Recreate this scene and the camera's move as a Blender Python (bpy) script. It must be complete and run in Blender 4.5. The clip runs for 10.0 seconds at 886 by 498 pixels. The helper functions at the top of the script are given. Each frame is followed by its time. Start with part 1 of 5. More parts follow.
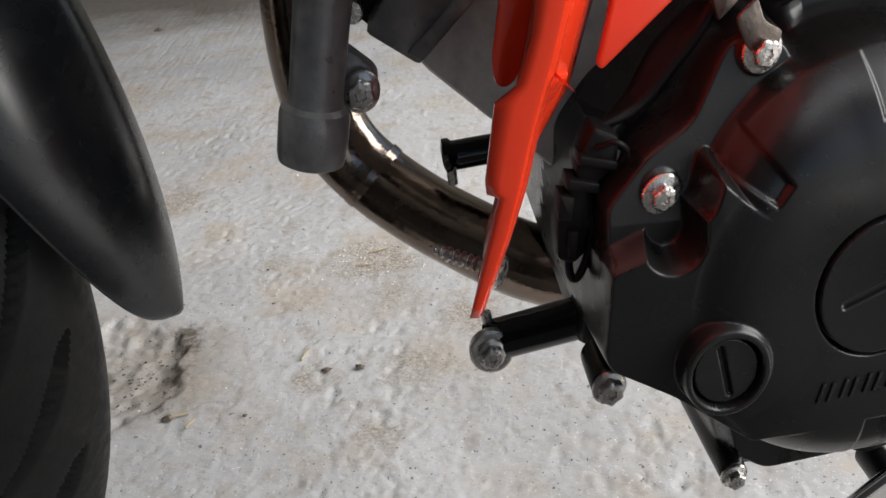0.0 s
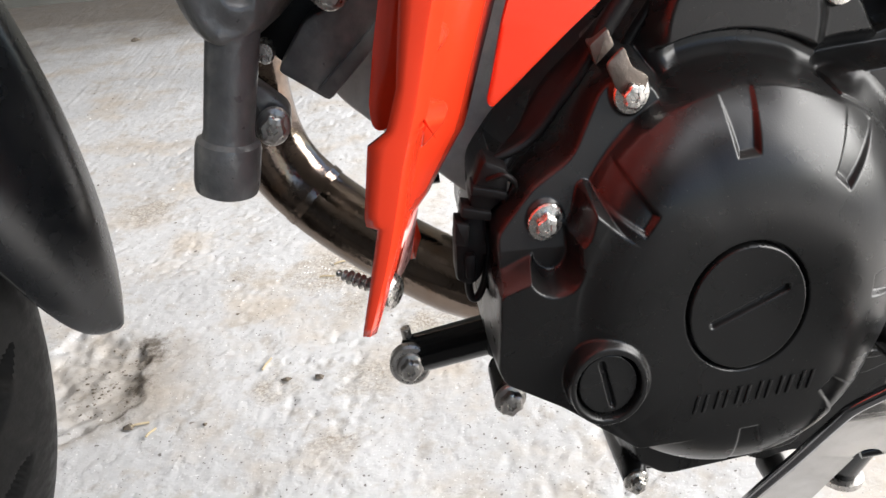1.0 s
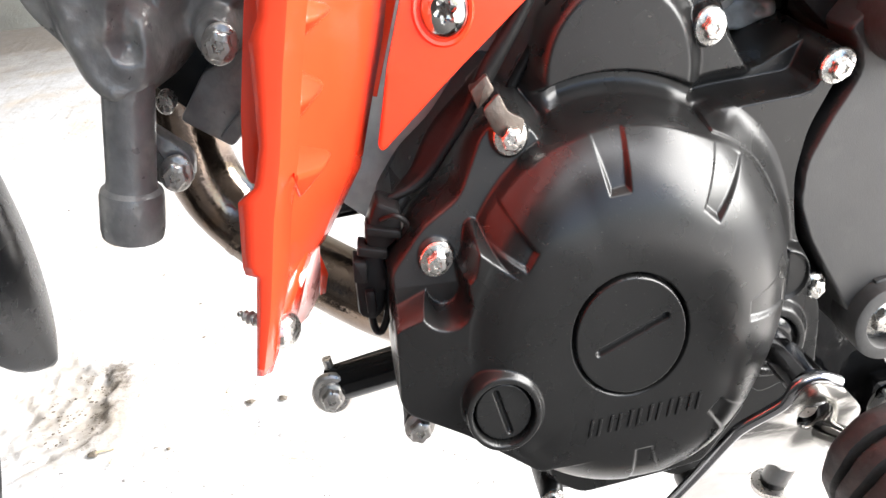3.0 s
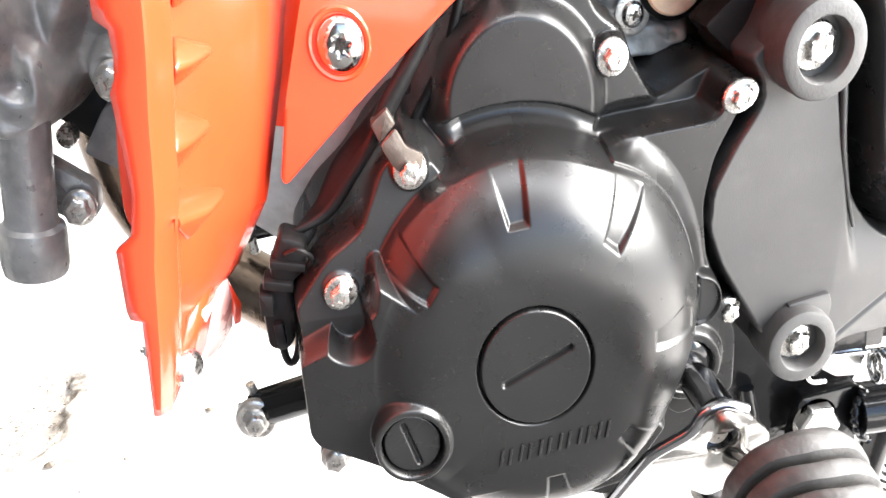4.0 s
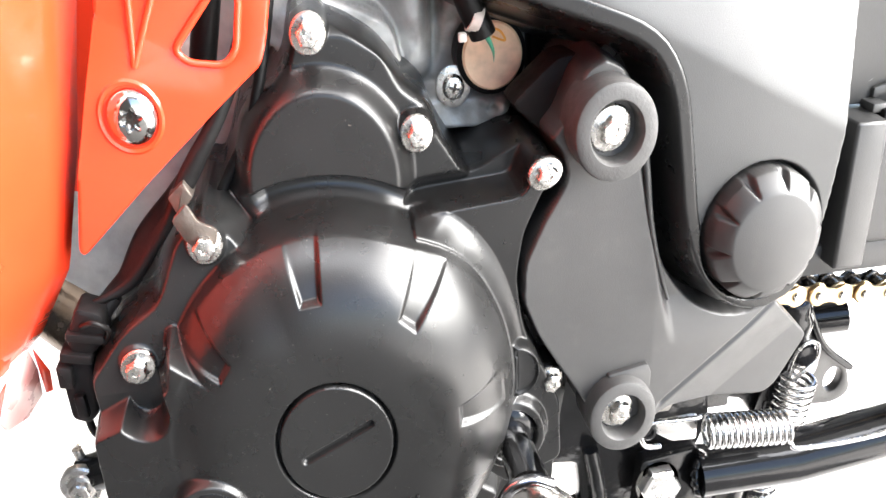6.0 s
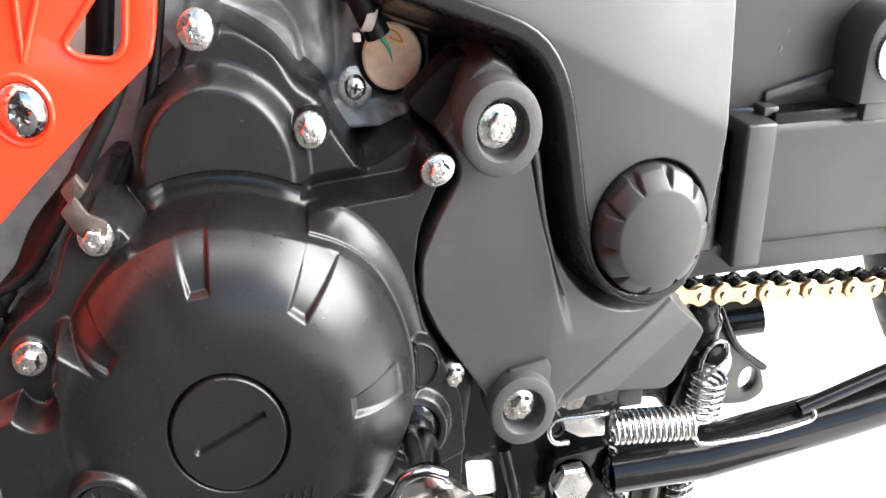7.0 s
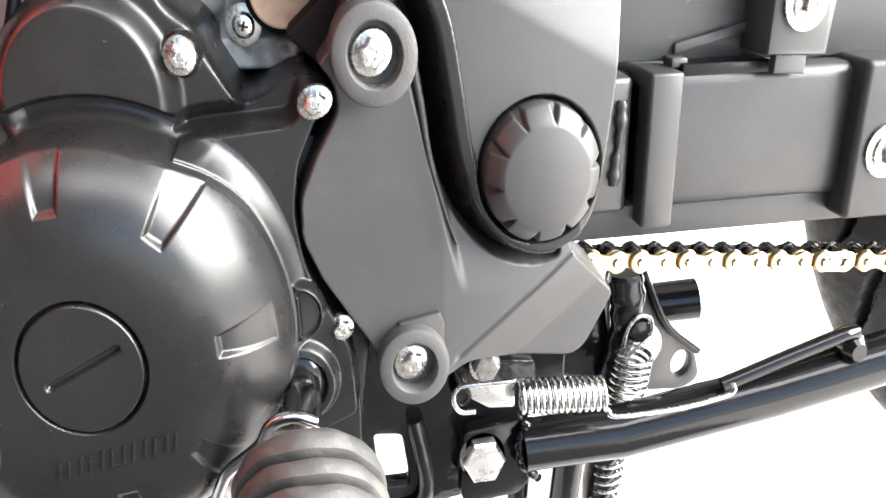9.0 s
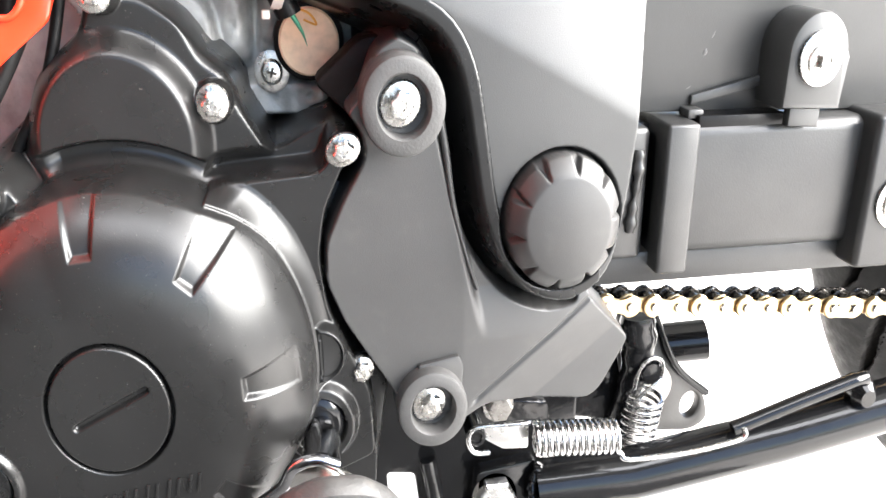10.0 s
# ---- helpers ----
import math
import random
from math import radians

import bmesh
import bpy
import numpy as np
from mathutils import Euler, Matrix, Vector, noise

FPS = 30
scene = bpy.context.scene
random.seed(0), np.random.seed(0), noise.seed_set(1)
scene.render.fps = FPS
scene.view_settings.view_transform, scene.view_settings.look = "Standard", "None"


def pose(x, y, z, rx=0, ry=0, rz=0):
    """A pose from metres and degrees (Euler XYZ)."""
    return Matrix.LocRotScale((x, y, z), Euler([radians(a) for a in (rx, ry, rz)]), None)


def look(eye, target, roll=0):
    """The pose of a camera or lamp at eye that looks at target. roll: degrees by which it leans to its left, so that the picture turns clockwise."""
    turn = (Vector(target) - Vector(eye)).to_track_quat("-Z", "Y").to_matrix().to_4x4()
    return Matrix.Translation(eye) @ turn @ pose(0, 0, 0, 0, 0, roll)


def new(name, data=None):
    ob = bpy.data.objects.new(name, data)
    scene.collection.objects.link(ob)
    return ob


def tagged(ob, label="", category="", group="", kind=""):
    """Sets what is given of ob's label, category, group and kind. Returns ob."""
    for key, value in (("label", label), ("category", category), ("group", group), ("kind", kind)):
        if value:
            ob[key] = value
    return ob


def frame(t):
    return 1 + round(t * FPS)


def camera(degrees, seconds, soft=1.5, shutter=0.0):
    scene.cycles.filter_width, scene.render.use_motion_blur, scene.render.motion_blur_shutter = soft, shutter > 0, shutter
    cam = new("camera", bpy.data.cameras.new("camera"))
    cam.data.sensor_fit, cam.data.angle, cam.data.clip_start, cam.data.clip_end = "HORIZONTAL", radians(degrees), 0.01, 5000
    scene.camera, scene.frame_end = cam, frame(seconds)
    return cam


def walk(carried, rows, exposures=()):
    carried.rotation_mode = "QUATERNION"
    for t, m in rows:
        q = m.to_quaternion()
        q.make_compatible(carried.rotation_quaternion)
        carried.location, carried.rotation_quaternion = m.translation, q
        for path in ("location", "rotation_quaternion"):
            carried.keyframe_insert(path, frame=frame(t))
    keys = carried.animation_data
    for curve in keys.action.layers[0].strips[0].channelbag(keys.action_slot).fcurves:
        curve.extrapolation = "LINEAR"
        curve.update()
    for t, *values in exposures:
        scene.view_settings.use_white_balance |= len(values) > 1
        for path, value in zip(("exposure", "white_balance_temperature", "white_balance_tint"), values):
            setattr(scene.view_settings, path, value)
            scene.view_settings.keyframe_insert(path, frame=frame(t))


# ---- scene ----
cam = camera(55.35, 10.0)
PATH = [
    (0, (0.0916, 0.0577, 0.5424), (0.1232, 1.8140, -0.4138), -5.08),
    (0.5, (0.1164, 0.0414, 0.5523), (0.2034, 1.8188, -0.3604), -4.91),
    (1, (0.1210, 0.0370, 0.5569), (0.1907, 1.7992, -0.3865), -4.35),
    (1.5, (0.1328, 0.0314, 0.5594), (0.2298, 1.7833, -0.4006), -4.14),
    (2, (0.1448, 0.0219, 0.5621), (0.2173, 1.7904, -0.3691), -5.73),
    (2.2, (0.1457, 0.0210, 0.5677), (0.2300, 1.7979, -0.3464), -5.47),
    (3.3, (0.1658, 0.0283, 0.5718), (0.2647, 1.7891, -0.3714), -5.69),
    (3.5, (0.1730, 0.0286, 0.5763), (0.2750, 1.7809, -0.3823), -5.81),
    (4, (0.1890, 0.0314, 0.5807), (0.3147, 1.7884, -0.3665), -5.60),
    (4.5, (0.2057, 0.0361, 0.5787), (0.3616, 1.7921, -0.3658), -5.21),
    (5, (0.2173, 0.0353, 0.5854), (0.4052, 1.8056, -0.3260), -4.29),
    (5.5, (0.2292, 0.0338, 0.5920), (0.4472, 1.8068, -0.3074), -3.74),
    (6.8, (0.2715, 0.0234, 0.5905), (0.5614, 1.7890, -0.3033), -2.34),
    (7, (0.2752, 0.0173, 0.5862), (0.5821, 1.7941, -0.2791), -2.20),
    (7.5, (0.2951, 0.0069, 0.5670), (0.6129, 1.7920, -0.2770), -0.57),
    (8, (0.3177, 0.0059, 0.5431), (0.6510, 1.8017, -0.2719), -0.28),
    (8.5, (0.3270, 0.0066, 0.5393), (0.6359, 1.8099, -0.2687), -1.47),
    (9, (0.3226, 0.0063, 0.5438), (0.6220, 1.8217, -0.2403), -1.32),
    (9.5, (0.3179, 0.0067, 0.5477), (0.6116, 1.8300, -0.2201), -0.94),
    (10, (0.3116, 0.0057, 0.5545), (0.6268, 1.8400, -0.1777), -0.25),
]
EXPOSURES = [(0.0, 1.1), (0.5, 1.45), (1.0, 1.85), (1.5, 2.08), (2.0, 2.45), (3.3, 3.18), (4.5, 4.05), (5.5, 3.95), (7.0, 3.0), (7.5, 3.36), (8.5, 3.38), (10.0, 3.70)]
walk(cam, [(t, look(eye, target, roll)) for t, eye, target, roll in PATH], EXPOSURES)

# ---- light ----
world = bpy.data.worlds.new("sky")
scene.world = world
world.use_nodes = True
wn = world.node_tree.nodes
sky = wn.new("ShaderNodeTexSky")
sky.sky_type, sky.sun_disc = "NISHITA", False
sky.sun_elevation, sky.sun_rotation = radians(70), radians(108)
wn["Background"].inputs[1].default_value = 0.07
world.node_tree.links.new(sky.outputs[0], wn["Background"].inputs[0])

sun = new("sun", bpy.data.lights.new("sun", "SUN"))
sun.data.energy, sun.data.angle, sun.data.color = 1.3, radians(12), (1.0, 0.96, 0.9)
sun.matrix_world = look((3.2, -0.1, 3.4), (2.0, 0.3, 0.0))

# daylight in the open side of the garage, under the roof
daylight = new("daylight", bpy.data.lights.new("daylight", "AREA"))
daylight.data.shape, daylight.data.size, daylight.data.size_y = "RECTANGLE", 3.2, 1.8
daylight.data.energy, daylight.data.color = 80, (1.0, 0.965, 0.915)
daylight.matrix_world = look((1.95, 0.0, 1.45), (0.0, 0.1, 1.25))

# area lamp overhead, added for the dome's top highlight; its roof opening is unseen
overhead_lamp = new("overhead_lamp", bpy.data.lights.new("overhead_lamp", "AREA"))
overhead_lamp.data.shape, overhead_lamp.data.size, overhead_lamp.data.size_y = "RECTANGLE", 2.7, 0.95
overhead_lamp.data.energy, overhead_lamp.data.color = 11, (1.0, 0.98, 0.955)
overhead_lamp.matrix_world = look((0.70, -1.45, 3.24), (0.70, -1.448, 2.0))

# ---- helpers of the scene ----
ZS = 1.22   # how much taller than wide the round things stand


def fbm(x, y, scale, seed=0, octaves=3):
    """Smooth value noise, about -1 to 1."""
    out, amp, tot = np.zeros(np.broadcast(x, y).shape), 1.0, 0.0
    for k in range(octaves):
        table = np.random.RandomState(seed * 17 + k).rand(64, 64) * 2 - 1
        px, py = x * scale * 2 ** k, y * scale * 2 ** k
        ix, iy = np.floor(px).astype(int), np.floor(py).astype(int)
        fx, fy = px - ix, py - iy
        fx, fy = fx * fx * (3 - 2 * fx), fy * fy * (3 - 2 * fy)
        a, b = table[ix % 64, iy % 64], table[(ix + 1) % 64, iy % 64]
        c, d = table[ix % 64, (iy + 1) % 64], table[(ix + 1) % 64, (iy + 1) % 64]
        out = out + amp * ((a * (1 - fx) + b * fx) * (1 - fy) + (c * (1 - fx) + d * fx) * fy)
        tot, amp = tot + amp, amp * 0.5
    return out / tot


def material(name, col, rough=0.5, metal=0.0, var=0.15, scale=30.0, bump=0.1, bscale=600.0, coat=0.0, rvar=0.12, spec=0.5, dirt=None, dirt_amount=0.0, dirt_scale=60.0, specks=0.0):
    m = bpy.data.materials.new(name)
    m.use_nodes = True
    nt, n = m.node_tree, m.node_tree.nodes
    p = n["Principled BSDF"]
    tc = n.new("ShaderNodeTexCoord")

    def tex(s, detail=4.0):
        t = n.new("ShaderNodeTexNoise")
        t.inputs["Scale"].default_value, t.inputs["Detail"].default_value = s, detail
        nt.links.new(tc.outputs["Object"], t.inputs["Vector"])
        return t.outputs[0]

    def ramp(src, lo, hi, a, b):
        r = n.new("ShaderNodeMapRange")
        for i, v in enumerate((lo, hi, a, b)):
            r.inputs[i + 1].default_value = v
        nt.links.new(src, r.inputs[0])
        return r.outputs[0]

    def mix(fac, a, b):
        x = n.new("ShaderNodeMix")
        x.data_type = "RGBA"
        nt.links.new(fac, x.inputs[0])
        for i, v in ((6, a), (7, b)):
            if isinstance(v, tuple):
                x.inputs[i].default_value = (*v, 1)
            else:
                nt.links.new(v, x.inputs[i])
        return x.outputs[2]

    dark, light = tuple(c * (1 - var) for c in col), tuple(min(1, c * (1 + var)) for c in col)
    colour = mix(ramp(tex(scale), 0.3, 0.7, 0, 1), dark, light)
    colour = mix(ramp(tex(bscale * 0.4, 2.0), 0.35, 0.75, 0, 0.35), colour, tuple(min(1, c * (1 + 1.5 * var)) for c in col))
    if dirt:
        colour = mix(ramp(tex(dirt_scale, 6.0), 0.62 - 0.25 * dirt_amount, 0.72, 0, 0.85 * min(1, dirt_amount * 2)), colour, dirt)
    if specks:
        colour = mix(ramp(tex(1300.0, 1.0), 0.750, 0.785, 0, specks), colour, (0.16, 0.15, 0.13))
    nt.links.new(colour, p.inputs["Base Color"])
    nt.links.new(ramp(tex(scale * 2.3), 0.3, 0.7, max(0.03, rough - rvar), min(1, rough + rvar)), p.inputs["Roughness"])
    p.inputs["Metallic"].default_value = metal
    p.inputs["Coat Weight"].default_value, p.inputs["Coat Roughness"].default_value = coat, 0.08
    p.inputs["Specular IOR Level"].default_value = spec
    if bump:
        b = n.new("ShaderNodeBump")
        b.inputs["Strength"].default_value, b.inputs["Distance"].default_value = bump, 0.001
        nt.links.new(tex(bscale, 3.0), b.inputs["Height"])
        nt.links.new(b.outputs[0], p.inputs["Normal"])
    return m


BLACK = material("black_engine_paint", (0.0078, 0.0077, 0.0076), 0.29, var=0.2, bump=0.05, bscale=1800, rvar=0.04, spec=0.345, dirt=(0.014, 0.0135, 0.0125), dirt_amount=0.10, dirt_scale=260, specks=0.3)
DARKCHROME = material("dark_chrome", (0.3, 0.3, 0.31), 0.14, 1.0, var=0.1, bump=0.04, bscale=350, rvar=0.05)
GLOSS = material("gloss_black_paint", (0.005, 0.005, 0.0053), 0.15, bump=0.06, bscale=300, rvar=0.05, spec=0.3)
LUMPY = material("lumpy_gloss_black", (0.005, 0.005, 0.0053), 0.17, bump=1.0, bscale=75, rvar=0.08, spec=0.3)
PLASTIC = material("grey_black_plastic", (0.025, 0.0243, 0.0237), 0.46, var=0.12, scale=45, bump=0.12, bscale=2600, rvar=0.05, dirt=(0.06, 0.056, 0.05), dirt_amount=0.08, dirt_scale=90)
COVER = material("frame_cover_plastic", (0.028, 0.028, 0.0273), 0.45, var=0.1, scale=25, bump=0.12, bscale=2600, rvar=0.04)
RED = material("red_orange_fairing", (0.62, 0.036, 0.011), 0.22, var=0.05, scale=20, bump=0.02, bscale=200, rvar=0.04, coat=0.2)
PALE = material("pale_pink_plastic", (0.75, 0.36, 0.33), 0.3, var=0.1, bump=0.03, bscale=300)
POLISH = material("polished_alloy", (0.37, 0.361, 0.345), 0.18, 1.0, var=0.08, scale=60, bump=0.05, bscale=300, rvar=0.06)
BRIGHT = material("bright_zinc", (0.78, 0.77, 0.75), 0.3, 1.0, var=0.06, scale=80, bump=0.04, bscale=400, rvar=0.08)
CHROME = material("chrome", (0.40, 0.392, 0.378), 0.14, 1.0, var=0.06, bump=0.03, bscale=350, rvar=0.05)
ZINC = material("zinc_bolt", (0.58, 0.56, 0.53), 0.27, 1.0, var=0.15, scale=200, bump=0.15, bscale=700, rvar=0.1, dirt=(0.25, 0.2, 0.16), dirt_amount=0.25, dirt_scale=500)
DULL = material("dull_steel_bolt", (0.42, 0.40, 0.375), 0.34, 0.9, var=0.2, scale=200, bump=0.2, bscale=700, dirt=(0.1, 0.08, 0.06), dirt_amount=0.3, dirt_scale=400)
CLIP = material("brown_steel_clip", (0.12, 0.10, 0.085), 0.42, 0.85, var=0.25, scale=180, bump=0.2, bscale=600)
STEEL = material("spring_steel", (0.45, 0.445, 0.44), 0.2, 1.0, var=0.12, scale=150, bump=0.1, bscale=500)
CAST = material("grey_cast_aluminium", (0.37, 0.362, 0.35), 0.5, 0.15, var=0.22, scale=70, bump=0.35, bscale=420, dirt=(0.14, 0.12, 0.10), dirt_amount=0.3, dirt_scale=70)
DARKCAST = material("dark_cast_housing", (0.14, 0.137, 0.132), 0.38, 0.30, var=0.3, scale=70, bump=0.35, bscale=380, dirt=(0.30, 0.285, 0.26), dirt_amount=0.45, dirt_scale=75)
PIPE = material("heat_stained_steel", (0.20, 0.155, 0.125), 0.17, 1.0, var=0.3, scale=25, bump=0.2, bscale=300, dirt=(0.3, 0.16, 0.07), dirt_amount=0.25, dirt_scale=40)
RUBBER = material("pedal_rubber", (0.020, 0.019, 0.018), 0.6, var=0.25, scale=90, bump=0.3, bscale=500, dirt=(0.10, 0.088, 0.075), dirt_amount=0.2, dirt_scale=80)
GROMMET = material("rubber_grommet", (0.031, 0.030, 0.029), 0.6, var=0.12, scale=90, bump=0.15, bscale=900)
TYRE = material("tyre_rubber", (0.0065, 0.006, 0.0055), 0.55, var=0.25, scale=60, bump=0.25, bscale=300, spec=0.22, dirt=(0.022, 0.018, 0.013), dirt_amount=0.1, dirt_scale=60)
FENDER = material("satin_black_fender", (0.0045, 0.005, 0.006), 0.27, var=0.1, bump=0.03, bscale=900, rvar=0.04)
GOLD = material("gold_chain_plate", (0.50, 0.36, 0.20), 0.38, 1.0, var=0.12, scale=160, bump=0.12, bscale=500, dirt=(0.3, 0.18, 0.07), dirt_amount=0.2, dirt_scale=250)
GREASE = material("greasy_dark_steel", (0.05, 0.045, 0.04), 0.25, 0.7, var=0.3, scale=200, bump=0.3, bscale=600)
ARM = material("swingarm_satin_black", (0.019, 0.0187, 0.0183), 0.38, var=0.15, scale=60, bump=0.08, bscale=1300, rvar=0.05)
TAN = material("tan_rubber_cap", (0.75, 0.52, 0.33), 0.5, var=0.12, scale=200, bump=0.1, bscale=500)
WIRE = material("black_wire_sleeve", (0.005, 0.0047, 0.0047), 0.42, spec=0.16, bump=0.2, bscale=300, var=0.3)
GREEN = material("green_wire", (0.08, 0.3, 0.18), 0.4)
ORANGE = material("orange_wire", (0.75, 0.32, 0.05), 0.4)
NYLON = material("white_nylon_tie", (0.46, 0.43, 0.38), 0.4, var=0.15, scale=200)
RIM = material("pale_alloy_rim", (0.62, 0.61, 0.59), 0.4, 0.2, var=0.1)
ROOF = material("roof_sheet", (0.2, 0.2, 0.195), 0.6, var=0.15, scale=3, bump=0.1, bscale=60)
HEADCAST = material("dark_cast_head", (0.27, 0.264, 0.252), 0.42, 0.2, var=0.3, scale=60, bump=0.3, bscale=420, dirt=(0.05, 0.045, 0.04), dirt_amount=0.3, dirt_scale=55)
MATT = material("matt_black_steel", (0.006, 0.0052, 0.0048), 0.7, var=0.3, scale=90, bump=0.1, bscale=500, spec=0.12)
SCUFF = material("pale_scuff", (0.075, 0.074, 0.072), 0.7, var=0.3, scale=300)
DIRT = material("dark_grit", (0.12, 0.098, 0.075), 0.9, var=0.4, scale=60, bump=0.3, bscale=300)
SAND = material("pale_sand", (0.78, 0.76, 0.72), 0.6, var=0.2, bump=0.1, bscale=300)
STRAW = material("dry_straw", (0.42, 0.34, 0.22), 0.8, var=0.2, bump=0.1, bscale=300)


def concrete(name, base, wall=False, soil_and_tone=False):
    m = bpy.data.materials.new(name)
    m.use_nodes = True
    nt, n = m.node_tree, m.node_tree.nodes
    p = n["Principled BSDF"]
    tc = n.new("ShaderNodeTexCoord")

    def noise_at(s, d=6.0, rough=0.6):
        t = n.new("ShaderNodeTexNoise")
        t.inputs["Scale"].default_value, t.inputs["Detail"].default_value, t.inputs["Roughness"].default_value = s, d, rough
        nt.links.new(tc.outputs["Object"], t.inputs["Vector"])
        return t.outputs[0]

    def ramp(src, lo, hi, a=0.0, b=1.0):
        r = n.new("ShaderNodeMapRange")
        for i, v in enumerate((lo, hi, a, b)):
            r.inputs[i + 1].default_value = v
        nt.links.new(src, r.inputs[0])
        return r.outputs[0]

    def mix(fac, a, b):
        x = n.new("ShaderNodeMix")
        x.data_type = "RGBA"
        nt.links.new(fac, x.inputs[0])
        for i, v in ((6, a), (7, b)):
            if isinstance(v, tuple):
                x.inputs[i].default_value = (*v, 1)
            else:
                nt.links.new(v, x.inputs[i])
        return x.outputs[2]

    c = mix(ramp(noise_at(2.2), 0.35, 0.65), tuple(v * 0.86 for v in base), tuple(v * 1.12 for v in base))
    c = mix(ramp(noise_at(7.0), 0.50, 0.66, 0, 0.75), c, (base[0] * 0.92, base[1] * 0.80, base[2] * 0.66))
    c = mix(ramp(noise_at(21.0), 0.56, 0.68, 0, 0.5), c, (base[0] * 0.66, base[1] * 0.57, base[2] * 0.47))
    c = mix(ramp(noise_at(55.0), 0.58, 0.74, 0, 0.45), c, tuple(v * 0.55 for v in base))
    c = mix(ramp(noise_at(140.0, 3.0), 0.66, 0.74, 0, 0.45), c, tuple(min(1, v * 1.5) for v in base))
    c = mix(ramp(noise_at(90.0, 2.0), 0.70, 0.75, 0, 0.8), c, (0.09, 0.075, 0.06))
    if soil_and_tone:
        c = mix(ramp(noise_at(330.0, 1.0), 0.70, 0.74, 0, 0.75), c, (0.86, 0.85, 0.82))
        c = mix(ramp(noise_at(240.0, 1.0), 0.715, 0.745, 0, 0.85), c, (0.10, 0.085, 0.07))
        c = mix(ramp(noise_at(13.0, 7.0, 0.7), 0.56, 0.66, 0, 0.55), c, (base[0] * 0.72, base[1] * 0.62, base[2] * 0.50))
        d = n.new("ShaderNodeVectorMath")
        d.operation = "DISTANCE"
        d.inputs[1].default_value = (-0.225, 0.835, 0)
        nt.links.new(tc.outputs["Object"], d.inputs[0])
        edge = n.new("ShaderNodeMath")
        edge.operation = "MULTIPLY_ADD"
        edge.inputs[1].default_value = 0.16
        nt.links.new(noise_at(24.0, 5.0), edge.inputs[0])
        nt.links.new(d.outputs["Value"], edge.inputs[2])
        c = mix(ramp(edge.outputs[0], 0.13, 0.20, 0.62, 0.0), c, (0.34, 0.29, 0.235))
        sand = mix(ramp(noise_at(260.0, 3.0, 0.7), 0.42, 0.62), (0.27, 0.215, 0.16), (0.60, 0.55, 0.48))
        patchy = noise_at(30.0, 8.0, 0.72)
        for sx, sy, size in ((0.005, 1.050, 0.040), (0.055, 1.030, 0.022), (-0.105, 1.050, 0.010), (0.045, 0.945, 0.018), (0.135, 0.890, 0.030), (-0.050, 0.800, 0.012), (0.060, 0.790, 0.020), (-0.300, 1.300, 0.040), (0.020, 0.700, 0.015)):
            d3 = n.new("ShaderNodeVectorMath")
            d3.operation = "DISTANCE"
            d3.inputs[1].default_value = (sx, sy, 0)
            nt.links.new(tc.outputs["Object"], d3.inputs[0])
            worn = n.new("ShaderNodeMath")
            worn.operation = "MULTIPLY_ADD"
            worn.inputs[1].default_value = 0.16
            nt.links.new(patchy, worn.inputs[0])
            nt.links.new(d3.outputs["Value"], worn.inputs[2])
            c = mix(ramp(worn.outputs[0], 0.062 + size, 0.105 + size, 0.8, 0.0), c, sand)
        # floor turns dark brown towards the back wall, with an uneven edge
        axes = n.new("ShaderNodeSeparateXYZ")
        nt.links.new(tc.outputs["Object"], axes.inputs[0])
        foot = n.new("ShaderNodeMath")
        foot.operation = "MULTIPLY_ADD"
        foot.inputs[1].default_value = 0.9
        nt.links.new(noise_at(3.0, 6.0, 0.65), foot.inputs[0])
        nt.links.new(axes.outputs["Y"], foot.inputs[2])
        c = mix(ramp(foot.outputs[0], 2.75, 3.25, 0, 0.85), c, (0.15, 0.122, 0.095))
        grit = noise_at(95.0, 8.0, 0.78)
        for sx, sy, size in ((-0.203, 0.905, 0.016), (-0.196, 0.880, 0.014), (-0.199, 0.826, 0.012), (-0.206, 0.800, 0.007), (-0.207, 0.770, 0.009)):
            d2 = n.new("ShaderNodeVectorMath")
            d2.operation = "DISTANCE"
            d2.inputs[1].default_value = (sx, sy, 0)
            nt.links.new(tc.outputs["Object"], d2.inputs[0])
            ragged = n.new("ShaderNodeMath")
            ragged.operation = "MULTIPLY_ADD"
            ragged.inputs[1].default_value = 0.09
            nt.links.new(grit, ragged.inputs[0])
            nt.links.new(d2.outputs["Value"], ragged.inputs[2])
            c = mix(ramp(ragged.outputs[0], 0.033 + size, 0.052 + size, 0.85, 0.0), c, (0.10, 0.078, 0.056))
    if wall:
        c = mix(ramp(noise_at(1.2), 0.4, 0.6, 0, 0.8), c, tuple(v * 0.5 for v in base))
    nt.links.new(c, p.inputs["Base Color"])
    nt.links.new(ramp(noise_at(12.0), 0.3, 0.7, 0.55, 0.85), p.inputs["Roughness"])
    b1 = n.new("ShaderNodeBump")
    b1.inputs["Strength"].default_value, b1.inputs["Distance"].default_value = 0.62, 0.0026
    pits = n.new("ShaderNodeMath")
    pits.operation = "SUBTRACT"
    nt.links.new(noise_at(70.0, 9.0, 0.74), pits.inputs[0])
    nt.links.new(ramp(noise_at(75.0, 3.0, 0.5), 0.58, 0.72, 0, 0.35), pits.inputs[1])
    nt.links.new(pits.outputs[0], b1.inputs["Height"])
    nt.links.new(b1.outputs[0], p.inputs["Normal"])
    return m


